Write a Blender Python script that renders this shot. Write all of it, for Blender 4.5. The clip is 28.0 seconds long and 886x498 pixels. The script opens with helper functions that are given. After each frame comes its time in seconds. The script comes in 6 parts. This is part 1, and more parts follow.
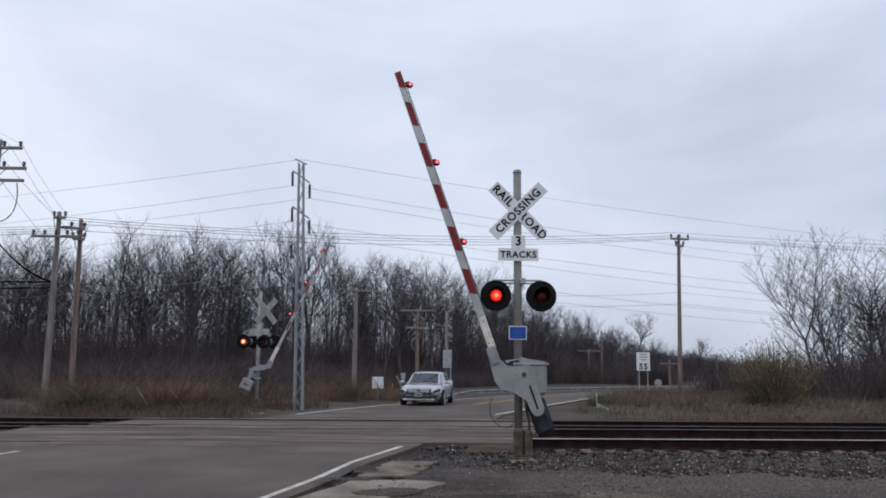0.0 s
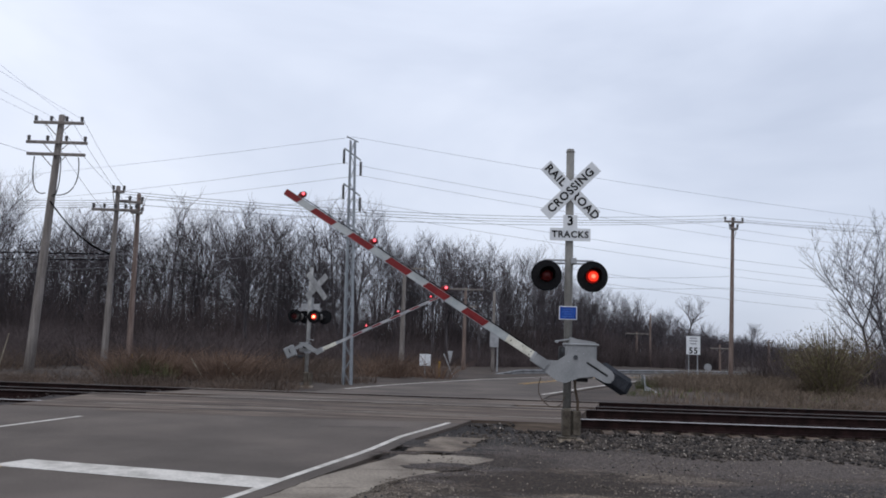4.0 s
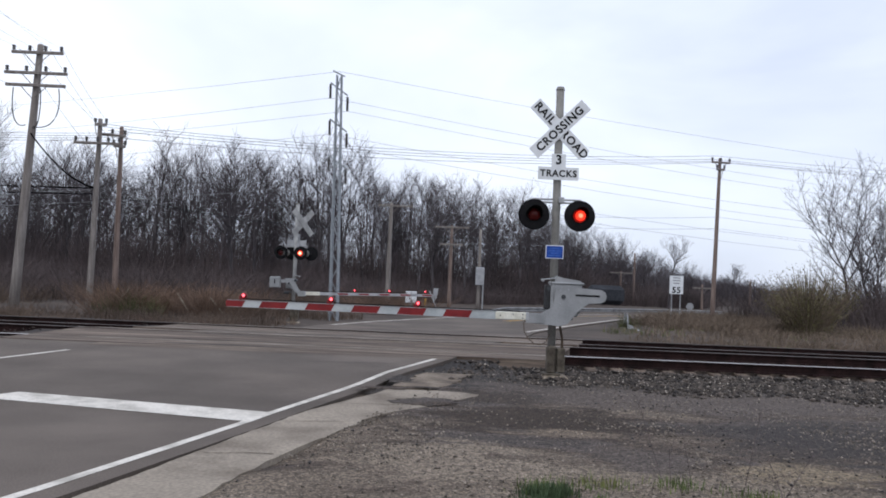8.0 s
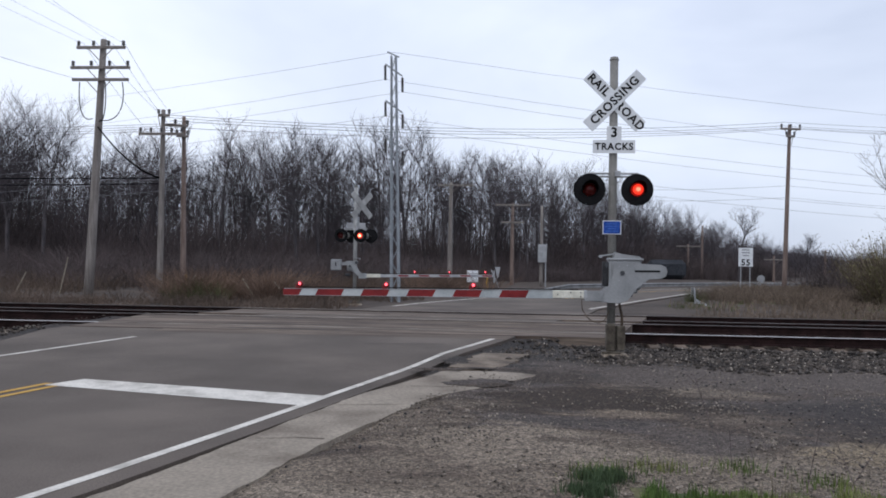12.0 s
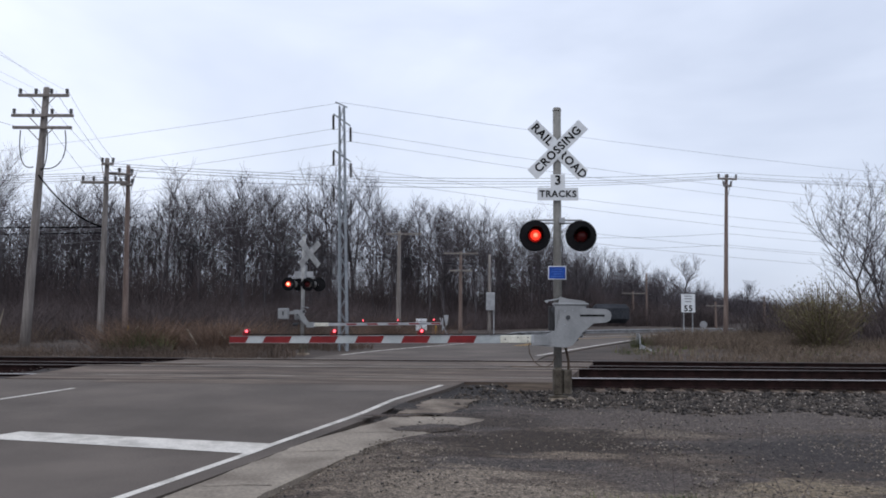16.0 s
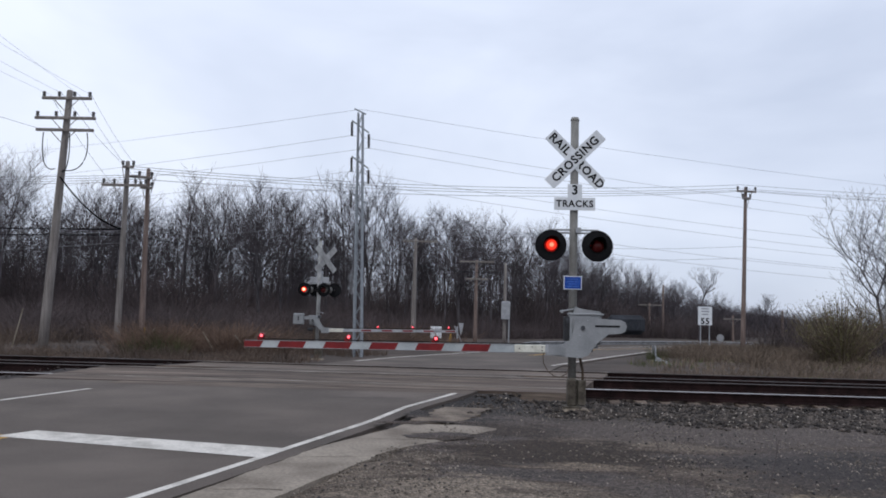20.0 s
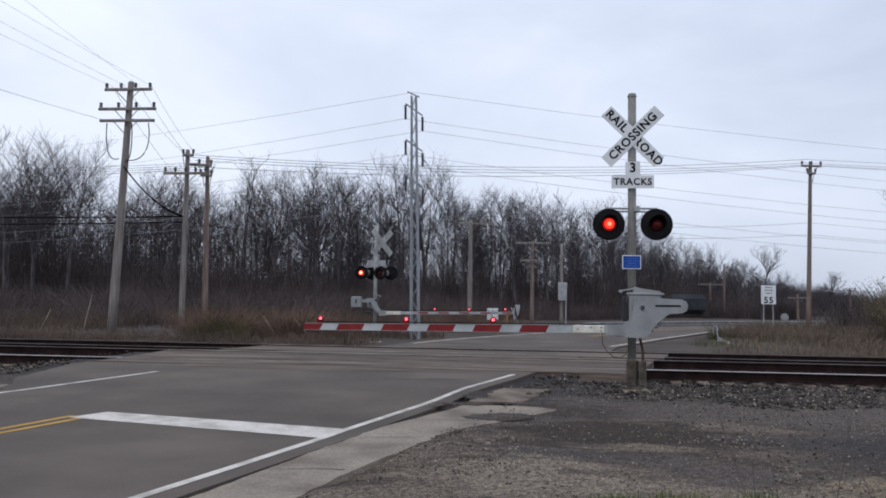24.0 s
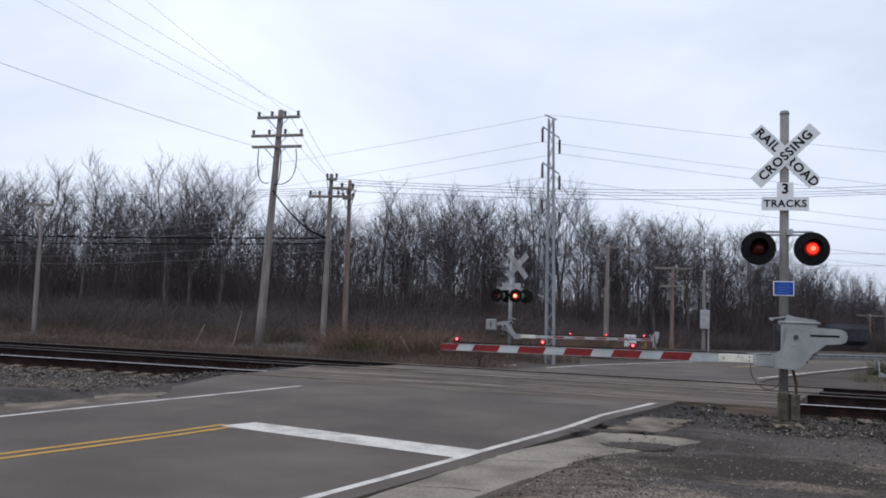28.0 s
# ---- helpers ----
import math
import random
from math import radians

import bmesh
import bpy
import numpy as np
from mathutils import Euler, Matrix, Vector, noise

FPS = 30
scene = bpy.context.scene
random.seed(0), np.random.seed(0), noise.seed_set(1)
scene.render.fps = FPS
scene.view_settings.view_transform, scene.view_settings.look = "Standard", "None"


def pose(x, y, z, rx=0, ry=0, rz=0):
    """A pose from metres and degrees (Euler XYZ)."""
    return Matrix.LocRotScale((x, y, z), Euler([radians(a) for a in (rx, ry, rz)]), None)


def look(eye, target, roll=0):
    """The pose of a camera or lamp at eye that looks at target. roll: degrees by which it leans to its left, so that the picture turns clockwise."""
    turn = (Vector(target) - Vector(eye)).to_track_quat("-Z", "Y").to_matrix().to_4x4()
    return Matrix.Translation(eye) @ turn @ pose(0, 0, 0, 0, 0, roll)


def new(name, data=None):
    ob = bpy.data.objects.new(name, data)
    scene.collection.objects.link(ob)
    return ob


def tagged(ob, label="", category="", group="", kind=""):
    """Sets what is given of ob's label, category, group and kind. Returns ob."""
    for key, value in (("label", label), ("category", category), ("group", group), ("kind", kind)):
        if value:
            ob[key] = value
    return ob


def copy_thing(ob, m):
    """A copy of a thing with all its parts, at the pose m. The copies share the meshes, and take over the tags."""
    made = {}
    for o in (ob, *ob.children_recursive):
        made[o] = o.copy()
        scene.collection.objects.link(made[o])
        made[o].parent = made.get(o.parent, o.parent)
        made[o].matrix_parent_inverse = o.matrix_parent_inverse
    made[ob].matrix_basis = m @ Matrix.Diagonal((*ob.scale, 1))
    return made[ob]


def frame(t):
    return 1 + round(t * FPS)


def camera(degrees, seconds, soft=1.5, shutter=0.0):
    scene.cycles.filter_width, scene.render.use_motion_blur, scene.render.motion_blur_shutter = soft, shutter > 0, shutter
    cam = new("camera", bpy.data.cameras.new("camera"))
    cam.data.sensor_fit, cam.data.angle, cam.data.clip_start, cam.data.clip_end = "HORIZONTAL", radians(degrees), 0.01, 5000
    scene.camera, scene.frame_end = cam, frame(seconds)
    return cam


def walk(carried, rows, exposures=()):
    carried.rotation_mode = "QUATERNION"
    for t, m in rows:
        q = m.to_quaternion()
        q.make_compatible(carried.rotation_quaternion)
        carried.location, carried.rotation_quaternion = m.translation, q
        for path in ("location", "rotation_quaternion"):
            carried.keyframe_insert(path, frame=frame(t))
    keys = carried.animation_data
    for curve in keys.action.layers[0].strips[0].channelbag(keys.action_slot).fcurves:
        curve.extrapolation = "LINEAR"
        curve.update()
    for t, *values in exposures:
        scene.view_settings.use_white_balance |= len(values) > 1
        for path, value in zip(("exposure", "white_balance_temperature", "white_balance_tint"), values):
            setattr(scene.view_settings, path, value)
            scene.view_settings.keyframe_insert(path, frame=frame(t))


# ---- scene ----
cam = camera(57.8, 28.0, soft=1.8)
PATH = [
    (0, look((-0.01, -0.011, 1.627), (0.075, 1.966, 1.918), 0.5)),
    (0.5, look((-0.001, -0.046, 1.626), (0.079, 1.932, 1.907), 0.8)),
    (1, look((0.004, -0.016, 1.631), (0.07, 1.962, 1.923), 0.5)),
    (1.5, look((0.004, -0.053, 1.628), (0.071, 1.926, 1.909), 0.2)),
    (2, look((-0.003, -0.033, 1.625), (0.06, 1.946, 1.903), 0.2)),
    (2.5, look((0.019, -0.063, 1.624), (0.049, 1.916, 1.909), -0.0)),
    (3, look((-0.03, 0.001, 1.612), (-0.13, 1.976, 1.91), -0.3)),
    (3.5, look((-0.047, -0.01, 1.598), (-0.126, 1.97, 1.87), 1.6)),
    (4, look((-0.065, -0.036, 1.607), (-0.098, 1.949, 1.844), 1.9)),
    (4.5, look((-0.06, -0.014, 1.595), (-0.041, 1.973, 1.824), 2.0)),
    (6.5, look((-0.063, -0.056, 1.603), (-0.041, 1.931, 1.823), 1.1)),
    (7, look((-0.076, -0.057, 1.612), (-0.176, 1.936, 1.752), 1.5)),
    (7.5, look((-0.077, -0.027, 1.607), (-0.142, 1.967, 1.735), 1.3)),
    (8, look((-0.085, -0.018, 1.611), (-0.078, 1.981, 1.695), 2.4)),
    (8.5, look((-0.068, 0.031, 1.62), (-0.004, 2.029, 1.7), 2.4)),
    (9, look((-0.035, 0.051, 1.615), (0.068, 2.047, 1.56), -1.8)),
    (9.5, look((-0.061, 0.15, 1.641), (0.087, 2.142, 1.557), -2.7)),
    (10, look((-0.09, 0.095, 1.639), (0.233, 2.068, 1.691), -4.3)),
    (10.5, look((0.001, 0.073, 1.625), (0.163, 2.065, 1.703), -0.0)),
    (11, look((0.066, 0.11, 1.605), (-0.203, 2.091, 1.661), 2.8)),
    (11.5, look((0.04, 0.091, 1.605), (-0.292, 2.061, 1.686), 0.8)),
    (12, look((0.07, 0.144, 1.632), (-0.08, 2.138, 1.659), 0.9)),
    (12.5, look((0.086, 0.075, 1.605), (0.04, 2.074, 1.629), 2.1)),
    (13, look((0.091, 0.108, 1.6), (0.081, 2.108, 1.623), 2.4)),
    (13.5, look((0.086, 0.093, 1.591), (0.087, 2.092, 1.652), 2.4)),
    (15.5, look((0.085, 0.025, 1.582), (0.054, 2.019, 1.731), 0.2)),
    (16, look((0.081, 0.031, 1.576), (0.058, 2.025, 1.727), 0.4)),
    (16.5, look((0.084, 0.036, 1.577), (0.05, 2.031, 1.711), 1.2)),
    (17, look((0.093, 0.041, 1.564), (0.016, 2.032, 1.742), 1.6)),
    (17.5, look((0.086, 0.052, 1.579), (-0.004, 2.041, 1.766), 1.8)),
    (18, look((0.09, 0.033, 1.575), (0.008, 2.022, 1.761), 2.2)),
    (18.5, look((0.093, 0.066, 1.581), (0.032, 2.057, 1.76), 2.5)),
    (19, look((0.079, 0.055, 1.566), (0.016, 2.047, 1.739), 2.3)),
    (19.5, look((0.09, 0.054, 1.571), (0.028, 2.046, 1.741), 2.0)),
    (20, look((0.093, 0.033, 1.574), (0.029, 2.025, 1.744), 1.5)),
    (20.5, look((0.102, 0.06, 1.578), (0.024, 2.051, 1.75), 1.4)),
    (21, look((0.095, 0.051, 1.579), (0.023, 2.042, 1.755), 1.6)),
    (21.5, look((0.099, 0.029, 1.574), (0.013, 2.022, 1.708), 0.9)),
    (22, look((0.107, 0.081, 1.571), (-0.044, 2.072, 1.683), 0.7)),
    (22.5, look((0.093, 0.092, 1.576), (-0.064, 2.084, 1.662), 1.7)),
    (24.5, look((0.075, 0.062, 1.558), (-0.132, 2.047, 1.69), 0.7)),
    (25, look((0.101, 0.081, 1.565), (-0.036, 2.072, 1.696), 1.8)),
    (25.5, look((0.091, 0.064, 1.555), (0.005, 2.058, 1.694), -0.1)),
    (26, look((0.1, 0.084, 1.566), (0.005, 2.076, 1.715), -0.4)),
    (26.5, look((0.098, 0.07, 1.556), (-0.033, 2.06, 1.717), 0.7)),
    (27, look((0.09, 0.063, 1.548), (-0.124, 2.046, 1.689), -0.0)),
    (27.5, look((-0.007, 0.082, 1.581), (-0.392, 2.043, 1.665), 4.2)),
    (28, look((0.029, 0.09, 1.53), (-0.5, 2.011, 1.703), 2.3)),
]
EXPOSURES = [(0.0, -0.05, 6450, 10), (4.5, 0.0, 6500, 10), (6.5, 0.0, 6480, 10), (7.2, 0.1, 6480, 10), (8.0, 0.36, 6540, 10), (9.0, 0.4, 6540, 10), (9.5, 0.38, 6850, 10), (10.0, 0.22, 6420, 10), (12.0, 0.18, 6420, 10), (13.5, 0.2, 6450, 10), (15.5, 0.16, 6430, 10), (17.0, 0.07, 6430, 10), (26.0, 0.07, 6430, 10), (28.0, 0.13, 6430, 10)]
walk(cam, PATH, EXPOSURES)

# ---- world and sun: a bright overcast spring day ----
world = bpy.data.worlds.new("overcast_sky")
scene.world = world
world.use_nodes = True
wn, wl = world.node_tree.nodes, world.node_tree.links
wn.clear()
SUN_ELEVATION, SUN_ROTATION = radians(48), radians(200)


def wnode(kind, **props):
    n = wn.new(kind)
    for key, value in props.items():
        setattr(n, key, value)
    return n


sky = wnode("ShaderNodeTexSky", sky_type="NISHITA", sun_disc=False, sun_elevation=SUN_ELEVATION, sun_rotation=SUN_ROTATION)
coords = wnode("ShaderNodeTexCoord")
squash = wnode("ShaderNodeMapping")
squash.inputs["Scale"].default_value = (1.0, 1.0, 2.6)
squash.inputs["Location"].default_value = (0.35, 0.1, 0.0)
cloud = wnode("ShaderNodeTexNoise", noise_dimensions="3D")
cloud.inputs["Scale"].default_value = 1.7
cloud.inputs["Detail"].default_value = 5.0
cloud.inputs["Roughness"].default_value = 0.5
cloud.inputs["Distortion"].default_value = 0.35
tone = wnode("ShaderNodeValToRGB")
tone.color_ramp.elements[0].position, tone.color_ramp.elements[0].color = 0.33, (0.50, 0.555, 0.68, 1)
tone.color_ramp.elements[1].position, tone.color_ramp.elements[1].color = 0.68, (0.75, 0.80, 0.915, 1)
mid = tone.color_ramp.elements.new(0.5)
mid.color = (0.62, 0.675, 0.80, 1)
split = wnode("ShaderNodeSeparateXYZ")
rise = wnode("ShaderNodeMapRange")
rise.inputs["From Min"].default_value, rise.inputs["From Max"].default_value = 0.0, 1.0
rise.inputs["To Min"].default_value, rise.inputs["To Max"].default_value = 0.96, 1.5
lift = wnode("ShaderNodeMixRGB", blend_type="MULTIPLY")
lift.inputs["Fac"].default_value = 1.0
cover, blue, both = wnode("ShaderNodeBackground"), wnode("ShaderNodeBackground"), wnode("ShaderNodeAddShader")
cover.inputs["Strength"].default_value = 1.0
blue.inputs["Strength"].default_value = 0.008
wout = wnode("ShaderNodeOutputWorld")
wl.new(coords.outputs["Generated"], squash.inputs["Vector"])
wl.new(squash.outputs["Vector"], cloud.inputs["Vector"])
wl.new(cloud.outputs["Fac"], tone.inputs["Fac"])
wl.new(coords.outputs["Generated"], split.inputs["Vector"])
wl.new(split.outputs["Z"], rise.inputs["Value"])
wl.new(tone.outputs["Color"], lift.inputs["Color1"])
wl.new(rise.outputs["Result"], lift.inputs["Color2"])
wl.new(lift.outputs["Color"], cover.inputs["Color"])
wl.new(sky.outputs["Color"], blue.inputs["Color"])
wl.new(cover.outputs["Background"], both.inputs[0])
wl.new(blue.outputs["Background"], both.inputs[1])
wl.new(both.outputs["Shader"], wout.inputs["Surface"])
sun_data = bpy.data.lights.new("sun", "SUN")
sun_data.energy, sun_data.angle, sun_data.color = 0.6, radians(35), (1.0, 0.96, 0.9)
sun = new("sun", sun_data)
sun.matrix_world = look((-20, -40, 60), (0, 10, 0))


# ---- materials ----
def mat(name, c1, c2, scale=3.0, rough=0.85, fine=40.0, bump=0.3, metal=0.0, c3=None, fine_mix=0.35, random_mix=0.0, stretch=None, emit=None, spec=0.3):
    """A surface of two colours in large patches, a fine grain and a relief."""
    m = bpy.data.materials.new(name)
    m.use_nodes = True
    nodes, links = m.node_tree.nodes, m.node_tree.links
    b = nodes["Principled BSDF"]
    tc = nodes.new("ShaderNodeTexCoord")
    src = tc.outputs["Object"]
    if stretch:
        mp = nodes.new("ShaderNodeMapping")
        mp.inputs["Scale"].default_value = stretch
        links.new(src, mp.inputs["Vector"])
        src = mp.outputs["Vector"]
    n1, n2 = nodes.new("ShaderNodeTexNoise"), nodes.new("ShaderNodeTexNoise")
    n1.inputs["Scale"].default_value, n1.inputs["Detail"].default_value = scale, 5
    n2.inputs["Scale"].default_value, n2.inputs["Detail"].default_value = fine, 4
    links.new(src, n1.inputs["Vector"])
    links.new(src, n2.inputs["Vector"])
    ramp = nodes.new("ShaderNodeValToRGB")
    ramp.color_ramp.elements[0].position, ramp.color_ramp.elements[0].color = 0.36, (*c1, 1)
    ramp.color_ramp.elements[1].position, ramp.color_ramp.elements[1].color = 0.66, (*c2, 1)
    if c3:
        ramp.color_ramp.elements.new(0.51).color = (*c3, 1)
    links.new(n1.outputs["Fac"], ramp.inputs["Fac"])
    g = nodes.new("ShaderNodeMapRange")
    g.inputs["From Min"].default_value, g.inputs["From Max"].default_value = 0.3, 0.7
    g.inputs["To Min"].default_value, g.inputs["To Max"].default_value = 1 - fine_mix, 1 + fine_mix
    links.new(n2.outputs["Fac"], g.inputs["Value"])
    mul = nodes.new("ShaderNodeMixRGB")
    mul.blend_type = "MULTIPLY"
    mul.inputs["Fac"].default_value = 1
    links.new(ramp.outputs["Color"], mul.inputs["Color1"])
    links.new(g.outputs["Result"], mul.inputs["Color2"])
    col = mul.outputs["Color"]
    if random_mix:
        info = nodes.new("ShaderNodeObjectInfo")
        geo = nodes.new("ShaderNodeNewGeometry")
        add = nodes.new("ShaderNodeMath")
        add.operation = "ADD"
        links.new(info.outputs["Random"], add.inputs[0])
        links.new(geo.outputs["Random Per Island"], add.inputs[1])
        rr = nodes.new("ShaderNodeMapRange")
        rr.inputs["From Max"].default_value = 2.0
        rr.inputs["To Min"].default_value, rr.inputs["To Max"].default_value = 1 - random_mix, 1 + random_mix
        links.new(add.outputs[0], rr.inputs["Value"])
        m2 = nodes.new("ShaderNodeMixRGB")
        m2.blend_type = "MULTIPLY"
        m2.inputs["Fac"].default_value = 1
        links.new(col, m2.inputs["Color1"])
        links.new(rr.outputs["Result"], m2.inputs["Color2"])
        col = m2.outputs["Color"]
    links.new(col, b.inputs["Base Color"])
    b.inputs["Roughness"].default_value, b.inputs["Metallic"].default_value = rough, metal
    b.inputs["Specular IOR Level"].default_value = spec
    if bump:
        bp = nodes.new("ShaderNodeBump")
        bp.inputs["Strength"].default_value, bp.inputs["Distance"].default_value = bump, 0.02
        links.new(n2.outputs["Fac"], bp.inputs["Height"])
        links.new(bp.outputs["Normal"], b.inputs["Normal"])
    if emit:
        b.inputs["Emission Color"].default_value, b.inputs["Emission Strength"].default_value = (*emit[0], 1), emit[1]
    return m


M_ASPHALT = mat("asphalt", (0.069, 0.0555, 0.046), (0.120, 0.097, 0.0815), 0.45, 0.88, 60, 0.3, c3=(0.0915, 0.0735, 0.0615), fine_mix=0.22)
M_PAINT = mat("road_paint_white", (0.36, 0.335, 0.295), (0.58, 0.545, 0.49), 2.5, 0.75, 30, 0.12, c3=(0.525, 0.49, 0.44), fine_mix=0.16)
M_YELLOW = mat("road_paint_yellow", (0.36, 0.20, 0.035), (0.46, 0.27, 0.05), 2.5, 0.75, 35, 0.12, fine_mix=0.15)
M_CONCRETE = mat("worn_concrete", (0.14, 0.114, 0.09), (0.255, 0.217, 0.174), 1.1, 0.92, 30, 0.3, c3=(0.215, 0.182, 0.146), fine_mix=0.22)
M_BALLAST = mat("ballast_stone", (0.014, 0.0118, 0.0108), (0.084, 0.069, 0.058), 5, 0.9, 30, 0.2, random_mix=0.85)
M_PEBBLE = mat("mixed_pebbles", (0.048, 0.040, 0.034), (0.225, 0.19, 0.155), 9, 0.9, 30, 0.2, random_mix=0.95)
M_DARKSTONE = mat("dark_stone", (0.025, 0.024, 0.026), (0.06, 0.056, 0.056), 6, 0.9, 30, 0.2, random_mix=0.5)
M_RUST = mat("rusty_rail", (0.009, 0.0055, 0.005), (0.024, 0.0125, 0.0118), 3, 0.9, 50, 0.2, metal=0.0, spec=0.1)
M_RAILHEAD = mat("polished_rail_head", (0.30, 0.285, 0.28), (0.40, 0.385, 0.38), 0.6, 0.42, 60, 0.03, metal=0.6, fine_mix=0.12)
M_DULLHEAD = mat("dull_rail_head", (0.045, 0.038, 0.035), (0.11, 0.098, 0.092), 0.5, 0.55, 60, 0.03, metal=0.3, fine_mix=0.15)
M_TIE = mat("weathered_tie", (0.05, 0.036, 0.027), (0.145, 0.108, 0.082), 4, 0.95, 40, 0.4, random_mix=0.35)
M_GALV = mat("galvanised_steel", (0.27, 0.275, 0.285), (0.37, 0.378, 0.388), 3, 0.5, 45, 0.08, metal=0.35, fine_mix=0.1)
M_MAST = mat("weathered_mast_paint", (0.16, 0.155, 0.142), (0.24, 0.232, 0.216), 4, 0.65, 40, 0.12, metal=0.1, fine_mix=0.14)
M_BASE = mat("stained_cast_base", (0.045, 0.036, 0.027), (0.12, 0.104, 0.082), 7, 0.85, 40, 0.25, fine_mix=0.2)
M_LATTICE = mat("galvanised_tower_steel", (0.22, 0.24, 0.26), (0.30, 0.32, 0.34), 3, 0.5, 45, 0.05, metal=0.3)
M_MECH = mat("grey_gate_paint", (0.205, 0.21, 0.214), (0.275, 0.28, 0.284), 3, 0.5, 40, 0.08, fine_mix=0.08)
M_WHITE = mat("white_sign_sheeting", (0.60, 0.62, 0.64), (0.70, 0.715, 0.73), 5, 0.45, 60, 0.03, fine_mix=0.05)
M_CREAM = mat("aged_cream_paint", (0.55, 0.53, 0.45), (0.66, 0.64, 0.56), 6, 0.6, 50, 0.06, fine_mix=0.12)
M_RED = mat("red_reflective_tape", (0.135, 0.009, 0.011), (0.20, 0.014, 0.015), 5, 0.45, 60, 0.03, fine_mix=0.08)
M_BLACK = mat("matt_black_paint", (0.008, 0.008, 0.009), (0.013, 0.013, 0.014), 6, 0.9, 60, 0.05, spec=0.1)
M_RUBBER = mat("dark_weight_iron", (0.035, 0.037, 0.042), (0.06, 0.062, 0.068), 5, 0.7, 40, 0.1)
M_BLUE = mat("blue_sign_sheeting", (0.009, 0.048, 0.26), (0.012, 0.066, 0.33), 4, 0.5, 60, 0.02)
M_LIT = mat("lit_red_lens", (0.6, 0.03, 0.02), (0.7, 0.05, 0.03), 6, 0.4, 40, 0, emit=((1.0, 0.035, 0.015), 1.3))
M_HOT = mat("lamp_filament_glow", (0.9, 0.2, 0.1), (0.9, 0.25, 0.1), 6, 0.4, 40, 0, emit=((1.0, 0.12, 0.07), 2.6))
M_GATELIT = mat("lit_gate_lens", (0.6, 0.05, 0.05), (0.7, 0.06, 0.06), 6, 0.4, 40, 0, emit=((1.0, 0.10, 0.13), 3.0))
M_DIM = mat("fading_red_lens", (0.3, 0.012, 0.01), (0.36, 0.016, 0.012), 6, 0.4, 40, 0, emit=((1.0, 0.02, 0.012), 0.22))
M_WARM = mat("warm_lamp_glow", (0.9, 0.5, 0.3), (0.9, 0.55, 0.3), 6, 0.4, 40, 0, emit=((1.0, 0.30, 0.17), 4.0))
# rail head within the road: rougher, in paler and darker patches
M_ROADHEAD = mat("patchy_rail_head", (0.10, 0.082, 0.07), (0.25, 0.222, 0.195), 0.7, 0.7, 40, 0.05, metal=0.1, fine_mix=0.2)
M_UNLIT = mat("unlit_red_lens", (0.06, 0.004, 0.004), (0.09, 0.006, 0.006), 6, 0.3, 40, 0)
M_POLE = mat("weathered_wood_pole", (0.15, 0.132, 0.12), (0.25, 0.225, 0.208), 2, 0.9, 30, 0.4, stretch=(6, 6, 0.5), fine_mix=0.25)
M_POLE2 = mat("brown_wood_pole", (0.14, 0.10, 0.085), (0.22, 0.168, 0.145), 2, 0.9, 30, 0.4, stretch=(6, 6, 0.5), fine_mix=0.25)
M_WIRE = mat("dull_wire", (0.035, 0.036, 0.04), (0.05, 0.052, 0.056), 2, 0.9, 10, 0, spec=0.05)
M_FARWIRE = mat("aluminium_cable", (0.19, 0.195, 0.21), (0.24, 0.25, 0.265), 2, 0.6, 10, 0)
M_BARK = mat("grey_bark", (0.044, 0.039, 0.042), (0.102, 0.090, 0.095), 1.5, 0.95, 25, 0.4, stretch=(3, 3, 0.6), random_mix=0.4)
M_TWIG = mat("twigs", (0.054, 0.046, 0.051), (0.104, 0.090, 0.098), 1.0, 0.95, 12, 0, random_mix=0.35)
M_BRUSH = mat("brushwood", (0.056, 0.044, 0.044), (0.128, 0.101, 0.100), 0.3, 0.95, 8, 0, random_mix=0.45)
M_THICKET = mat("leafless_thicket", (0.048, 0.038, 0.037), (0.115, 0.089, 0.086), 0.25, 0.95, 8, 0, random_mix=0.45)
M_LITTER = mat("leaf_litter", (0.034, 0.026, 0.021), (0.078, 0.058, 0.046), 0.4, 0.95, 12, 0.5, random_mix=0.0)
M_DRYGRASS = mat("dry_grass", (0.062, 0.045, 0.036), (0.145, 0.105, 0.08), 0.35, 0.95, 9, 0, random_mix=0.4)
M_TALLGRASS = mat("pale_dry_grass", (0.075, 0.062, 0.035), (0.15, 0.122, 0.072), 0.4, 0.95, 9, 0, random_mix=0.4)
M_GRASS = mat("green_grass", (0.062, 0.105, 0.024), (0.22, 0.21, 0.082), 1.3, 0.9, 9, 0, c3=(0.105, 0.15, 0.038), random_mix=0.45)
M_DARKGRASS = mat("dark_grass", (0.035, 0.06, 0.028), (0.08, 0.115, 0.055), 1.3, 0.9, 9, 0, random_mix=0.4)
M_TURF = mat("matted_turf", (0.045, 0.058, 0.02), (0.10, 0.092, 0.044), 2.5, 0.95, 40, 0.5)
M_BUD = mat("budding_leaves", (0.125, 0.112, 0.05), (0.225, 0.20, 0.10), 0.8, 0.9, 9, 0, random_mix=0.4)
M_VERGE = mat("verge_growth", (0.092, 0.070, 0.052), (0.185, 0.140, 0.105), 0.4, 0.95, 9, 0, random_mix=0.4)
M_ORANGE = mat("orange_dry_shrub", (0.078, 0.052, 0.039), (0.18, 0.118, 0.085), 0.4, 0.95, 9, 0, random_mix=0.4)
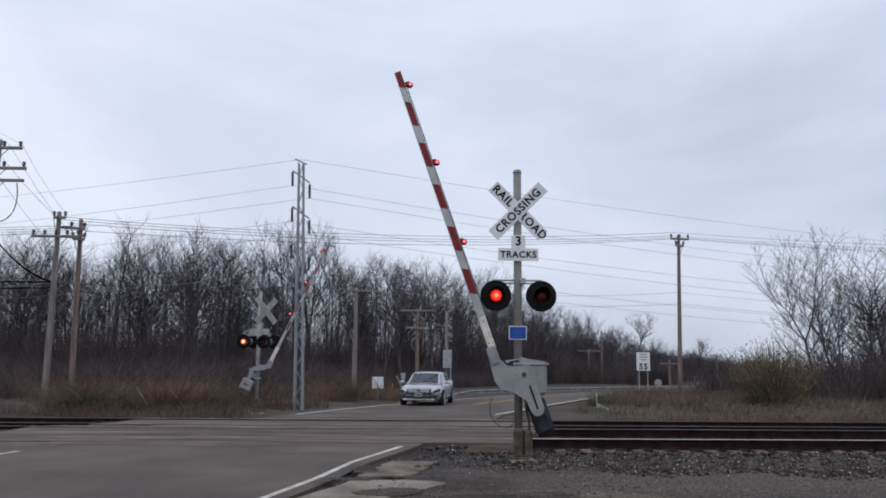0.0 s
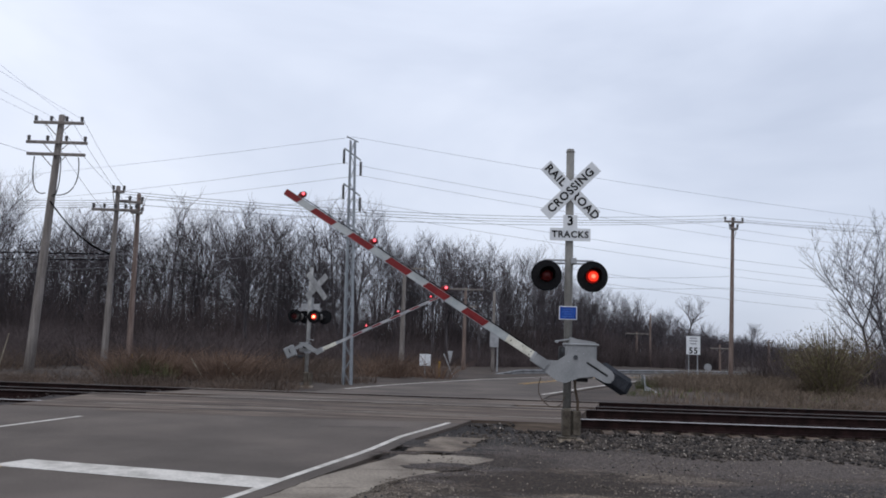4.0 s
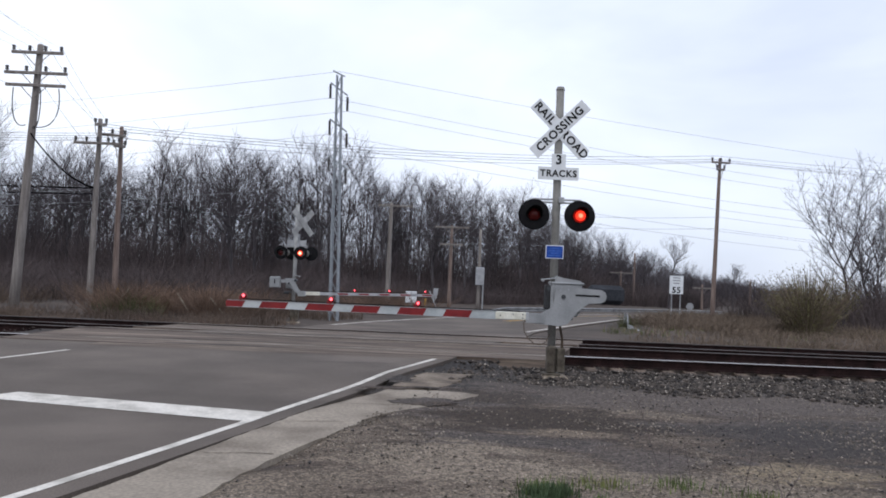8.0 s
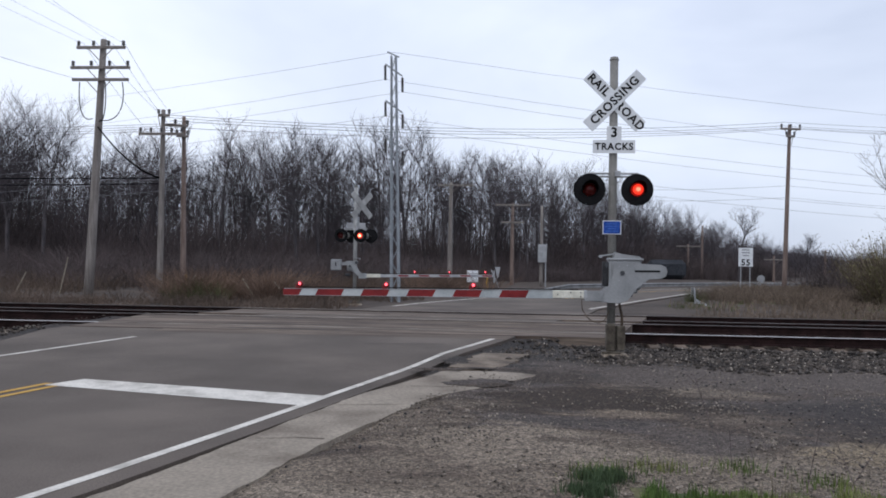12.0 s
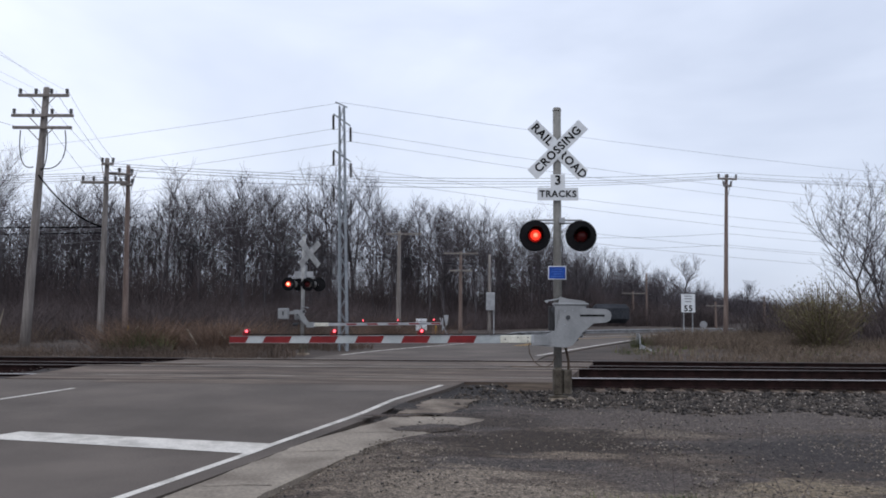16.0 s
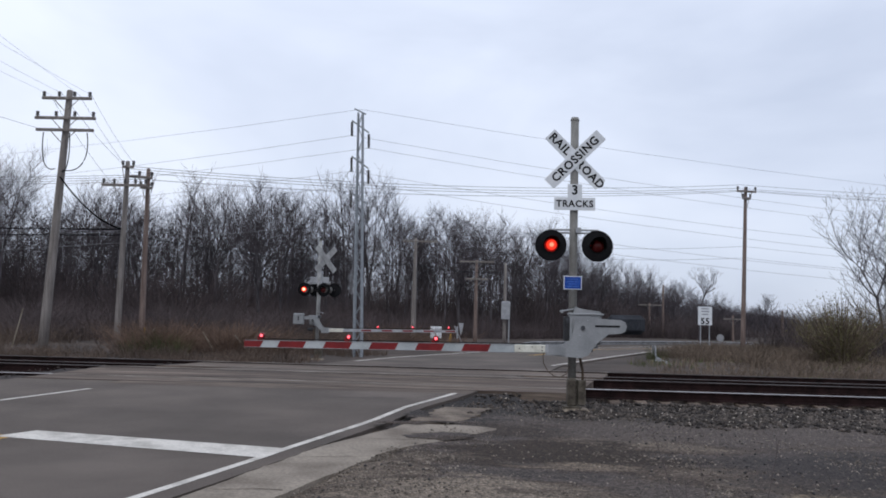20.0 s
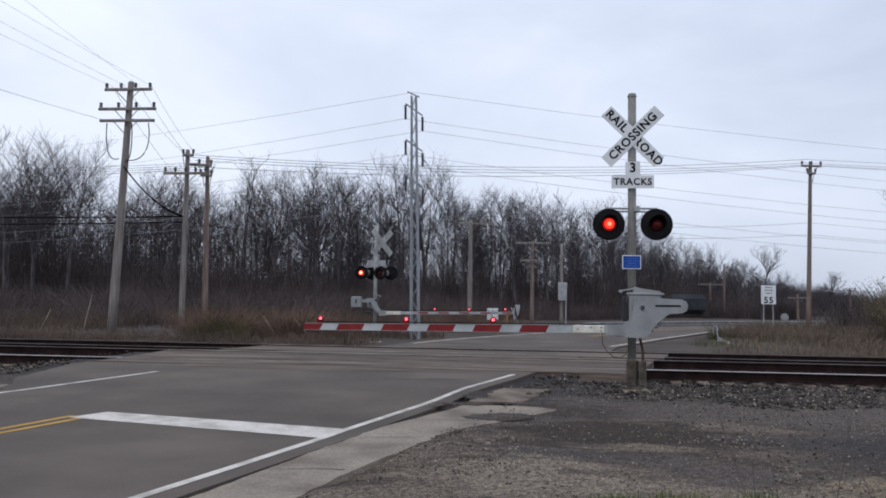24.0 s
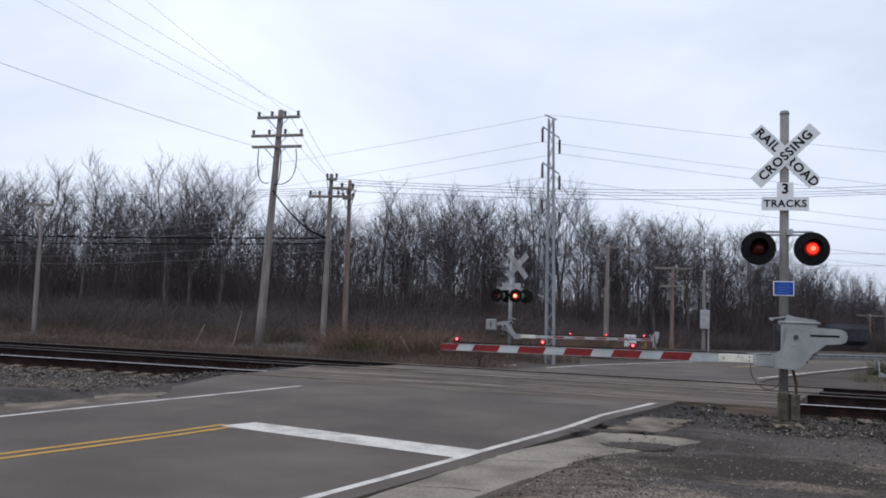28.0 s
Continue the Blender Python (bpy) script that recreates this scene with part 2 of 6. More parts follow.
M_CREAMSTICK = mat("bleached_wood", (0.2, 0.17, 0.13), (0.32, 0.28, 0.22), 4, 0.9, 30, 0.1)
M_FOUND = mat("chipped_foundation", (0.11, 0.085, 0.062), (0.27, 0.225, 0.175), 5, 0.92, 30, 0.4, fine_mix=0.3)
M_CABLE = mat("brown_cable", (0.05, 0.035, 0.025), (0.085, 0.06, 0.04), 6, 0.8, 40, 0.05)
M_BARBLUE = mat("faded_writing", (0.035, 0.11, 0.4), (0.05, 0.14, 0.45), 4, 0.5, 60, 0.0)
M_BOOM = mat("weathered_white_boom", (0.32, 0.345, 0.35), (0.45, 0.47, 0.47), 3, 0.5, 40, 0.04, fine_mix=0.1)
M_DARKRED = mat("dull_red_tape", (0.16, 0.02, 0.024), (0.22, 0.028, 0.03), 5, 0.5, 60, 0.03)
M_WHITESTONE = mat("pale_ballast_stone", (0.20, 0.172, 0.145), (0.38, 0.335, 0.285), 8, 0.9, 30, 0.2, random_mix=0.4)
M_PALEMAST = mat("pale_mast_paint", (0.24, 0.24, 0.236), (0.36, 0.36, 0.35), 4, 0.65, 40, 0.1, fine_mix=0.14)
M_GREYBOOM = mat("greyed_white_boom", (0.24, 0.245, 0.26), (0.38, 0.385, 0.395), 3, 0.5, 40, 0.04, fine_mix=0.1)
M_RAILGREY = mat("dull_rail_steel", (0.15, 0.152, 0.155), (0.25, 0.252, 0.255), 2, 0.6, 45, 0.08, fine_mix=0.12)
M_BEDSTONE = mat("rusty_bed_stone", (0.016, 0.0125, 0.011), (0.062, 0.05, 0.043), 6, 0.95, 30, 0.2, random_mix=0.8)
M_WEIGHT = mat("blue_black_iron", (0.016, 0.018, 0.023), (0.03, 0.033, 0.04), 5, 0.8, 40, 0.1)
M_SLAB = mat("buried_concrete", (0.07, 0.053, 0.04), (0.20, 0.162, 0.125), 2.2, 0.92, 30, 0.4, c3=(0.13, 0.102, 0.078), fine_mix=0.3)
M_BED = mat("oily_track_bed", (0.016, 0.012, 0.011), (0.05, 0.038, 0.033), 1.5, 0.95, 30, 0.6, fine_mix=0.5)
M_GREENSHRUB = mat("budding_shrub", (0.055, 0.062, 0.026), (0.10, 0.105, 0.046), 0.8, 0.9, 9, 0, random_mix=0.4)
M_INSUL = mat("dark_insulators", (0.05, 0.045, 0.045), (0.08, 0.075, 0.075), 5, 0.35, 30, 0)
M_CAR = mat("silver_car_paint", (0.44, 0.452, 0.472), (0.48, 0.492, 0.512), 1, 0.26, 300, 0.0, metal=0.75, fine_mix=0.03, spec=0.5)
M_GLASS = mat("dark_car_glass", (0.018, 0.03, 0.032), (0.028, 0.042, 0.045), 1, 0.05, 10, 0, spec=0.35)
M_CHROME = mat("chrome", (0.72, 0.73, 0.75), (0.78, 0.79, 0.8), 2, 0.15, 20, 0, metal=1.0, fine_mix=0.03)
M_TYRE = mat("tyre_rubber", (0.015, 0.015, 0.016), (0.028, 0.028, 0.03), 6, 0.85, 40, 0.1)
M_RIM = mat("alloy_wheel", (0.30, 0.305, 0.31), (0.38, 0.385, 0.39), 4, 0.35, 30, 0, metal=0.7)
M_DARKTRIM = mat("black_plastic", (0.018, 0.018, 0.02), (0.03, 0.03, 0.032), 6, 0.6, 40, 0)


def dirt_material():
    """Trodden gravel: pale and sandy away from the tracks, black and oily near them, in ragged patches."""
    m = mat("gravel_ground", (0.5, 0.5, 0.5), (0.5, 0.5, 0.5), 0.55, 0.95, 60, 1.0, fine_mix=0.7)
    nodes, links = m.node_tree.nodes, m.node_tree.links
    tc = next(n for n in nodes if n.type == "TEX_COORD")
    ramp = next(n for n in nodes if n.type == "VALTORGB")
    patch = next(n for n in nodes if n.type == "TEX_NOISE" and n.inputs["Scale"].default_value < 1)
    patch.inputs["Detail"].default_value, patch.inputs["Roughness"].default_value = 7, 0.62
    lay = nodes.new("ShaderNodeMapping")
    lay.inputs["Scale"].default_value = (0.6, 1.5, 1.0)
    lay.inputs["Rotation"].default_value = (0, 0, 0.12)
    links.new(tc.outputs["Object"], lay.inputs["Vector"])
    links.new(lay.outputs["Vector"], patch.inputs["Vector"])
    cut = nodes.new("ShaderNodeSeparateXYZ")
    links.new(tc.outputs["Object"], cut.inputs["Vector"])
    toward = nodes.new("ShaderNodeMapRange")
    toward.inputs["From Min"].default_value, toward.inputs["From Max"].default_value = 5.0, 15.5
    toward.inputs["To Min"].default_value, toward.inputs["To Max"].default_value = -0.13, 0.27
    links.new(cut.outputs["Y"], toward.inputs["Value"])
    add = nodes.new("ShaderNodeMath")
    add.operation = "ADD"
    links.new(patch.outputs["Fac"], add.inputs[0])
    links.new(toward.outputs["Result"], add.inputs[1])
    links.new(add.outputs[0], ramp.inputs["Fac"])
    e = ramp.color_ramp.elements
    e[0].position, e[0].color = 0.22, (0.185, 0.150, 0.116, 1)
    e[1].position, e[1].color = 0.80, (0.025, 0.021, 0.0195, 1)
    e.new(0.42).color = (0.12, 0.094, 0.071, 1)
    e.new(0.485).color = (0.10, 0.077, 0.059, 1)
    e.new(0.525).color = (0.05, 0.036, 0.027, 1)
    e.new(0.585).color = (0.072, 0.058, 0.051, 1)
    e.new(0.68).color = (0.04, 0.033, 0.029, 1)
    # stains and bare patches of their own shape
    mul = next(n for n in nodes if n.type == "MIX_RGB")
    ragged = nodes.new("ShaderNodeTexNoise")
    ragged.inputs["Scale"].default_value, ragged.inputs["Detail"].default_value, ragged.inputs["Roughness"].default_value = 2.2, 6, 0.65
    links.new(lay.outputs["Vector"], ragged.inputs["Vector"])
    swing = nodes.new("ShaderNodeMapRange")
    swing.inputs["To Min"].default_value, swing.inputs["To Max"].default_value = -1.3, 1.3
    links.new(ragged.outputs["Fac"], swing.inputs["Value"])
    col = ramp.outputs["Color"]
    for cx, cy, rx, ry, shade in ((3.5, 11.4, 4.0, 1.1, (0.078, 0.062, 0.053)), (1.3, 9.4, 1.6, 1.0, (0.028, 0.019, 0.0135)), (1.4, 8.7, 0.7, 0.2, (0.12, 0.092, 0.068)), (5.0, 8.7, 2.2, 1.3, (0.032, 0.026, 0.024)), (3.2, 7.25, 0.7, 0.45, (0.150, 0.116, 0.078)), (0.7, 11.0, 0.9, 0.6, (0.038, 0.028, 0.022)), (2.4, 13.1, 2.4, 0.6, (0.028, 0.023, 0.021)), (0.1, 7.3, 0.8, 0.9, (0.160, 0.128, 0.098)), (2.0, 7.6, 0.6, 0.5, (0.07, 0.056, 0.048))):
        at = nodes.new("ShaderNodeMapping")
        at.inputs["Scale"].default_value = (1 / rx, 1 / ry, 0)
        at.inputs["Location"].default_value = (-cx / rx, -cy / ry, 0)
        links.new(tc.outputs["Object"], at.inputs["Vector"])
        far_ = nodes.new("ShaderNodeVectorMath")
        far_.operation = "LENGTH"
        links.new(at.outputs["Vector"], far_.inputs[0])
        sway = nodes.new("ShaderNodeMath")
        sway.operation = "ADD"
        links.new(far_.outputs["Value"], sway.inputs[0])
        links.new(swing.outputs["Result"], sway.inputs[1])
        cover_ = nodes.new("ShaderNodeMapRange")
        cover_.inputs["From Min"].default_value, cover_.inputs["From Max"].default_value = 1.1, 0.65
        cover_.inputs["To Min"].default_value, cover_.inputs["To Max"].default_value = 0.0, 0.95
        links.new(sway.outputs[0], cover_.inputs["Value"])
        mix = nodes.new("ShaderNodeMixRGB")
        mix.inputs["Color2"].default_value = (*shade, 1)
        links.new(cover_.outputs["Result"], mix.inputs["Fac"])
        links.new(col, mix.inputs["Color1"])
        col = mix.outputs["Color"]
    # small stones trodden into the dirt
    for size, low, high in ((34.0, 0.55, 1.5), (95.0, 0.65, 1.4)):
        cell = nodes.new("ShaderNodeTexVoronoi")
        cell.inputs["Scale"].default_value = size
        links.new(tc.outputs["Object"], cell.inputs["Vector"])
        parted = nodes.new("ShaderNodeSeparateColor")
        links.new(cell.outputs["Color"], parted.inputs["Color"])
        span = nodes.new("ShaderNodeMapRange")
        span.inputs["To Min"].default_value, span.inputs["To Max"].default_value = low, high
        links.new(parted.outputs["Red"], span.inputs["Value"])
        m2 = nodes.new("ShaderNodeMixRGB")
        m2.blend_type = "MULTIPLY"
        m2.inputs["Fac"].default_value = 1
        links.new(col, m2.inputs["Color1"])
        links.new(span.outputs["Result"], m2.inputs["Color2"])
        col = m2.outputs["Color"]
    links.new(col, mul.inputs["Color1"])
    return m


M_DIRT = dirt_material()
M_PANEL = mat("worn_crossing_panel", (0.066, 0.047, 0.037), (0.185, 0.145, 0.115), 2.0, 0.9, 14, 0.3, c3=(0.10, 0.076, 0.06), stretch=(0.16, 3, 3), fine_mix=0.35)


# ---- mesh helpers ----
def part(name, bm, material, parent=None, label=""):
    me = bpy.data.meshes.new(name)
    if isinstance(bm, bmesh.types.BMesh):
        bm.normal_update()
        bm.to_mesh(me)
        bm.free()
    else:
        me = bm
    mats = material if isinstance(material, (list, tuple)) else [material]
    for m in mats:
        me.materials.append(m)
    ob = new(name, me)
    if parent is not None:
        ob.parent = parent
    return tagged(ob, label)


def empty(name, m, label, category, group="", kind=""):
    ob = new(name)
    ob.matrix_basis = m
    ob.empty_display_size = 0.2
    return tagged(ob, label, category, group, kind)


def smooth(ob):
    for p in ob.data.polygons:
        p.use_smooth = True
    return ob


def add_box(bm, c, s, rot=None, bevel=0.0):
    """A box of size s round c, its edges bevelled."""
    m = Matrix.Translation(c) @ (rot or Matrix.Identity(4)) @ Matrix.Diagonal((*s, 1))
    r = bmesh.ops.create_cube(bm, size=1, matrix=m)
    if bevel:
        edges = {e for v in r["verts"] for e in v.link_edges}
        bmesh.ops.bevel(bm, geom=list(edges), offset=bevel, segments=1, affect="EDGES", profile=0.5)
    return bm


def box(c, s, rot=None, bevel=0.0):
    return add_box(bmesh.new(), c, s, rot, bevel)


def add_tube(bm, a, b, r0, r1=None, n=10, caps=True):
    a, b = Vector(a), Vector(b)
    d = b - a
    m = Matrix.Translation((a + b) / 2) @ d.to_track_quat("Z", "Y").to_matrix().to_4x4()
    bmesh.ops.create_cone(bm, cap_ends=caps, cap_tris=False, segments=n, radius1=r0, radius2=r0 if r1 is None else r1, depth=d.length, matrix=m)
    return bm


def tube(a, b, r0, r1=None, n=10, caps=True):
    return add_tube(bmesh.new(), a, b, r0, r1, n, caps)


def add_plate(bm, outline, y0, y1):
    """A plate in the x-z plane: an outline of (x, z), between y0 and y1."""
    front = [bm.verts.new((x, y0, z)) for x, z in outline]
    back = [bm.verts.new((x, y1, z)) for x, z in outline]
    bm.faces.new(front)
    bm.faces.new(back[::-1])
    n = len(outline)
    for i in range(n):
        bm.faces.new((front[(i + 1) % n], front[i], back[i], back[(i + 1) % n]))
    bmesh.ops.recalc_face_normals(bm, faces=bm.faces)
    return bm


def plate(outline, y0, y1):
    return add_plate(bmesh.new(), outline, y0, y1)


def mesh_of(name, verts, faces, mats=None):
    me = bpy.data.meshes.new(name)
    me.from_pydata([tuple(v) for v in verts], [], [tuple(f) for f in faces])
    me.update()
    return me


def tubes_mesh(name, segs, sides):
    """Open tapered tubes: segs is an array of rows x0 y0 z0 x1 y1 z1 r0 r1."""
    s = np.asarray(segs, float)
    a, b, r = s[:, 0:3], s[:, 3:6], s[:, 6:8]
    d = b - a
    d /= np.linalg.norm(d, axis=1, keepdims=True) + 1e-9
    up = np.where(np.abs(d[:, 2:3]) < 0.9, np.array([[0, 0, 1.0]]), np.array([[1.0, 0, 0]]))
    u = np.cross(d, up)
    u /= np.linalg.norm(u, axis=1, keepdims=True) + 1e-9
    w = np.cross(d, u)
    ang = np.arange(sides) * 2 * math.pi / sides
    ring = u[:, None, :] * np.cos(ang)[None, :, None] + w[:, None, :] * np.sin(ang)[None, :, None]
    v = np.concatenate([a[:, None, :] + ring * r[:, 0, None, None], b[:, None, :] + ring * r[:, 1, None, None]], axis=1)
    n = len(s)
    base = np.arange(n)[:, None] * 2 * sides
    i = np.arange(sides)[None, :]
    j = (i + 1) % sides
    f = np.stack([base + i, base + j, base + j + sides, base + i + sides], axis=2).reshape(-1, 4)
    return array_mesh(name, v.reshape(-1, 3), f)


def sweep_mesh(name, pts, radii, sides):
    """One closed tube through points, with a radius at each."""
    bm = bmesh.new()
    rings = []
    for i, p in enumerate(pts):
        a, b = Vector(pts[max(0, i - 1)]), Vector(pts[min(len(pts) - 1, i + 1)])
        d = (b - a).normalized()
        up = Vector((0, 0, 1)) if abs(d.z) < 0.9 else Vector((1, 0, 0))
        u = d.cross(up).normalized()
        w = d.cross(u)
        rings.append([bm.verts.new(Vector(p) + (u * math.cos(6.28318 * k / sides) + w * math.sin(6.28318 * k / sides)) * radii[i]) for k in range(sides)])
    for a, b in zip(rings, rings[1:]):
        for k in range(sides):
            bm.faces.new((a[k], a[(k + 1) % sides], b[(k + 1) % sides], b[k]))
    bm.faces.new(rings[0][::-1])
    bm.faces.new(rings[-1])
    me = bpy.data.meshes.new(name)
    bmesh.ops.recalc_face_normals(bm, faces=bm.faces)
    bm.to_mesh(me)
    bm.free()
    return me


def array_mesh(name, v, f):
    """A mesh out of arrays of corners and of faces with one number of sides."""
    me = bpy.data.meshes.new(name)
    k = f.shape[1]
    me.vertices.add(len(v))
    me.vertices.foreach_set("co", v.astype(np.float32).ravel())
    me.loops.add(f.size)
    me.loops.foreach_set("vertex_index", f.astype(np.int32).ravel())
    me.polygons.add(len(f))
    me.polygons.foreach_set("loop_start", np.arange(len(f), dtype=np.int32) * k)
    me.update(calc_edges=True)
    return me


def text_mesh(words, size, m, depth=0.002):
    """Raised lettering as one mesh, in the x-z plane, facing -y, at the pose m."""
    cu = bpy.data.curves.new("lettering", "FONT")
    cu.body, cu.size, cu.align_x, cu.align_y, cu.extrude = words, size, "CENTER", "CENTER", depth
    cu.resolution_u = 3
    cu.offset = size * 0.028
    cu.space_character = 1.12
    ob = new("lettering", cu)
    bpy.context.view_layer.update()
    me = bpy.data.meshes.new_from_object(ob.evaluated_get(bpy.context.evaluated_depsgraph_get()))
    bpy.data.objects.remove(ob)
    me.transform(m @ pose(0, 0, 0, 90, 0, 0))
    return me


# ---- the lie of the land ----
ROAD_Y = (-200, 9, 12, 14.5, 16.2, 16.7, 18.2, 19.4, 21, 22.5, 23.6, 26, 3000)
ROAD_Z = (0, 0, 0.05, 0.12, 0.175, 0.19, 0.265, 0.22, 0.145, 0.145, 0.07, 0, 0)
LAND_Y = (-200, 6, 12, 14.4, 15.3, 15.9, 23.2, 24.5, 27, 3000)
LAND_Z = (0, 0, 0.09, 0.09, 0.005, -0.105, -0.08, -0.06, -0.05, -0.05)
# the edge lines of the road, (y, x), from behind the camera to the bend
RIGHT = ((-80, -29.5), (-20, -11.2), (0, -4.75), (5.7, -2.96), (7.5, -2.48), (9.45, -1.98), (11.75, -1.29), (13.4, -0.88), (15.4, -0.10), (18, 0.70), (22, 1.70), (25, 2.35), (28.3, 3.07), (35, 5.85), (45.7, 10.6), (52, 16.5), (57, 26), (60, 40), (61, 60))
LEFT = ((-80, -38.5), (-20, -19.0), (0, -11.75), (5, -9.84), (8.8, -8.48), (10.2, -8.13), (11.64, -7.72), (12.7, -7.36), (14.5, -6.72), (18, -5.85), (22, -5.05), (25, -4.4), (27.8, -3.72), (30.8, -2.72), (34.4, -1.1), (40, 1.6), (47, 6.0), (55, 13.0), (62, 24), (66, 40), (67, 60))


def road_z(y):
    return float(np.interp(y, ROAD_Y, ROAD_Z))


def edge(line, y):
    return float(np.interp(y, [p[0] for p in line], [p[1] for p in line]))


def widened(y):
    """How far the paved crossing reaches out past the left edge line."""
    return float(np.interp(y, (11.8, 12.6, 13.4, 15.2, 16.4, 22.6, 24.0), (0.4, 0.9, 1.6, 2.4, 2.5, 2.3, 0.4)))


def land_z(x, y):
    z = float(np.interp(y, LAND_Y, LAND_Z))
    if y < 62 and edge(LEFT, y) - 1.0 - widened(y) < x < edge(RIGHT, y) + 1.2:
        z = road_z(y) - 0.05
    return z


def build_ground():
    xs = sorted(set([-1500, -700, -350, -200, -140, -100, -75, -58, 1500, 700, 350, 200, 140, 100, 75, 58] + [round(-46 + 0.5 * i, 3) for i in range(185)]))
    ys = sorted(set([-1500, -600, -200, -90, -40, -20, -10, -5, 3000, 1200, 500, 250, 150, 110, 85, 72] + [round(-2 + 0.5 * i, 3) for i in range(132)]))
    verts = [(x, y, land_z(x, y) + (0.012 * noise.noise((x * 0.9, y * 0.9, 3)) if -30 < x < 30 and y < 16 else 0)) for y in ys for x in xs]
    n = len(xs)
    faces = [(j * n + i, j * n + i + 1, (j + 1) * n + i + 1, (j + 1) * n + i) for j in range(len(ys) - 1) for i in range(n - 1)]
    ob = part("ground", mesh_of("ground", verts, faces), [M_DIRT, M_LITTER, M_BED])
    for p in ob.data.polygons:
        p.material_index = 1 if p.center.y > 22.9 or p.center.y < -6 or abs(p.center.x) > 40 else 0
        if 15.9 < p.center.y < 24.6 and abs(p.center.x) < 60:
            p.material_index = 2
    smooth(ob)
    tagged(ob, "worn gravel and dirt ground beside the crossing", "ground", kind="structure")


def strip(name, left, right, ys, lift, material, z=road_z, parent=None, thick=0.0):
    """A sheet between two lines x(y), lying on the road's surface, with sides that go down by thick."""
    verts, faces = [], []
    for y in ys:
        verts += [(left(y), y, z(y) + lift), (right(y), y, z(y) + lift)]
    faces = [(2 * i, 2 * i + 1, 2 * i + 3, 2 * i + 2) for i in range(len(ys) - 1)]
    if thick:
        k = len(verts)
        for y in ys:
            verts += [(left(y), y, z(y) + lift - thick), (right(y), y, z(y) + lift - thick)]
        m = len(ys) - 1
        faces += [(2 * i, 2 * i + 2, k + 2 * i + 2, k + 2 * i) for i in range(m)]
        faces += [(2 * i + 3, 2 * i + 1, k + 2 * i + 1, k + 2 * i + 3) for i in range(m)]
        faces += [(1, 0, k, k + 1), (2 * m, 2 * m + 1, k + 2 * m + 1, k + 2 * m)]
    return part(name, mesh_of(name, verts, faces), material, parent)


def steps(a, b, d):
    n = max(1, round((b - a) / d))
    return [a + (b - a) * i / n for i in range(n + 1)]


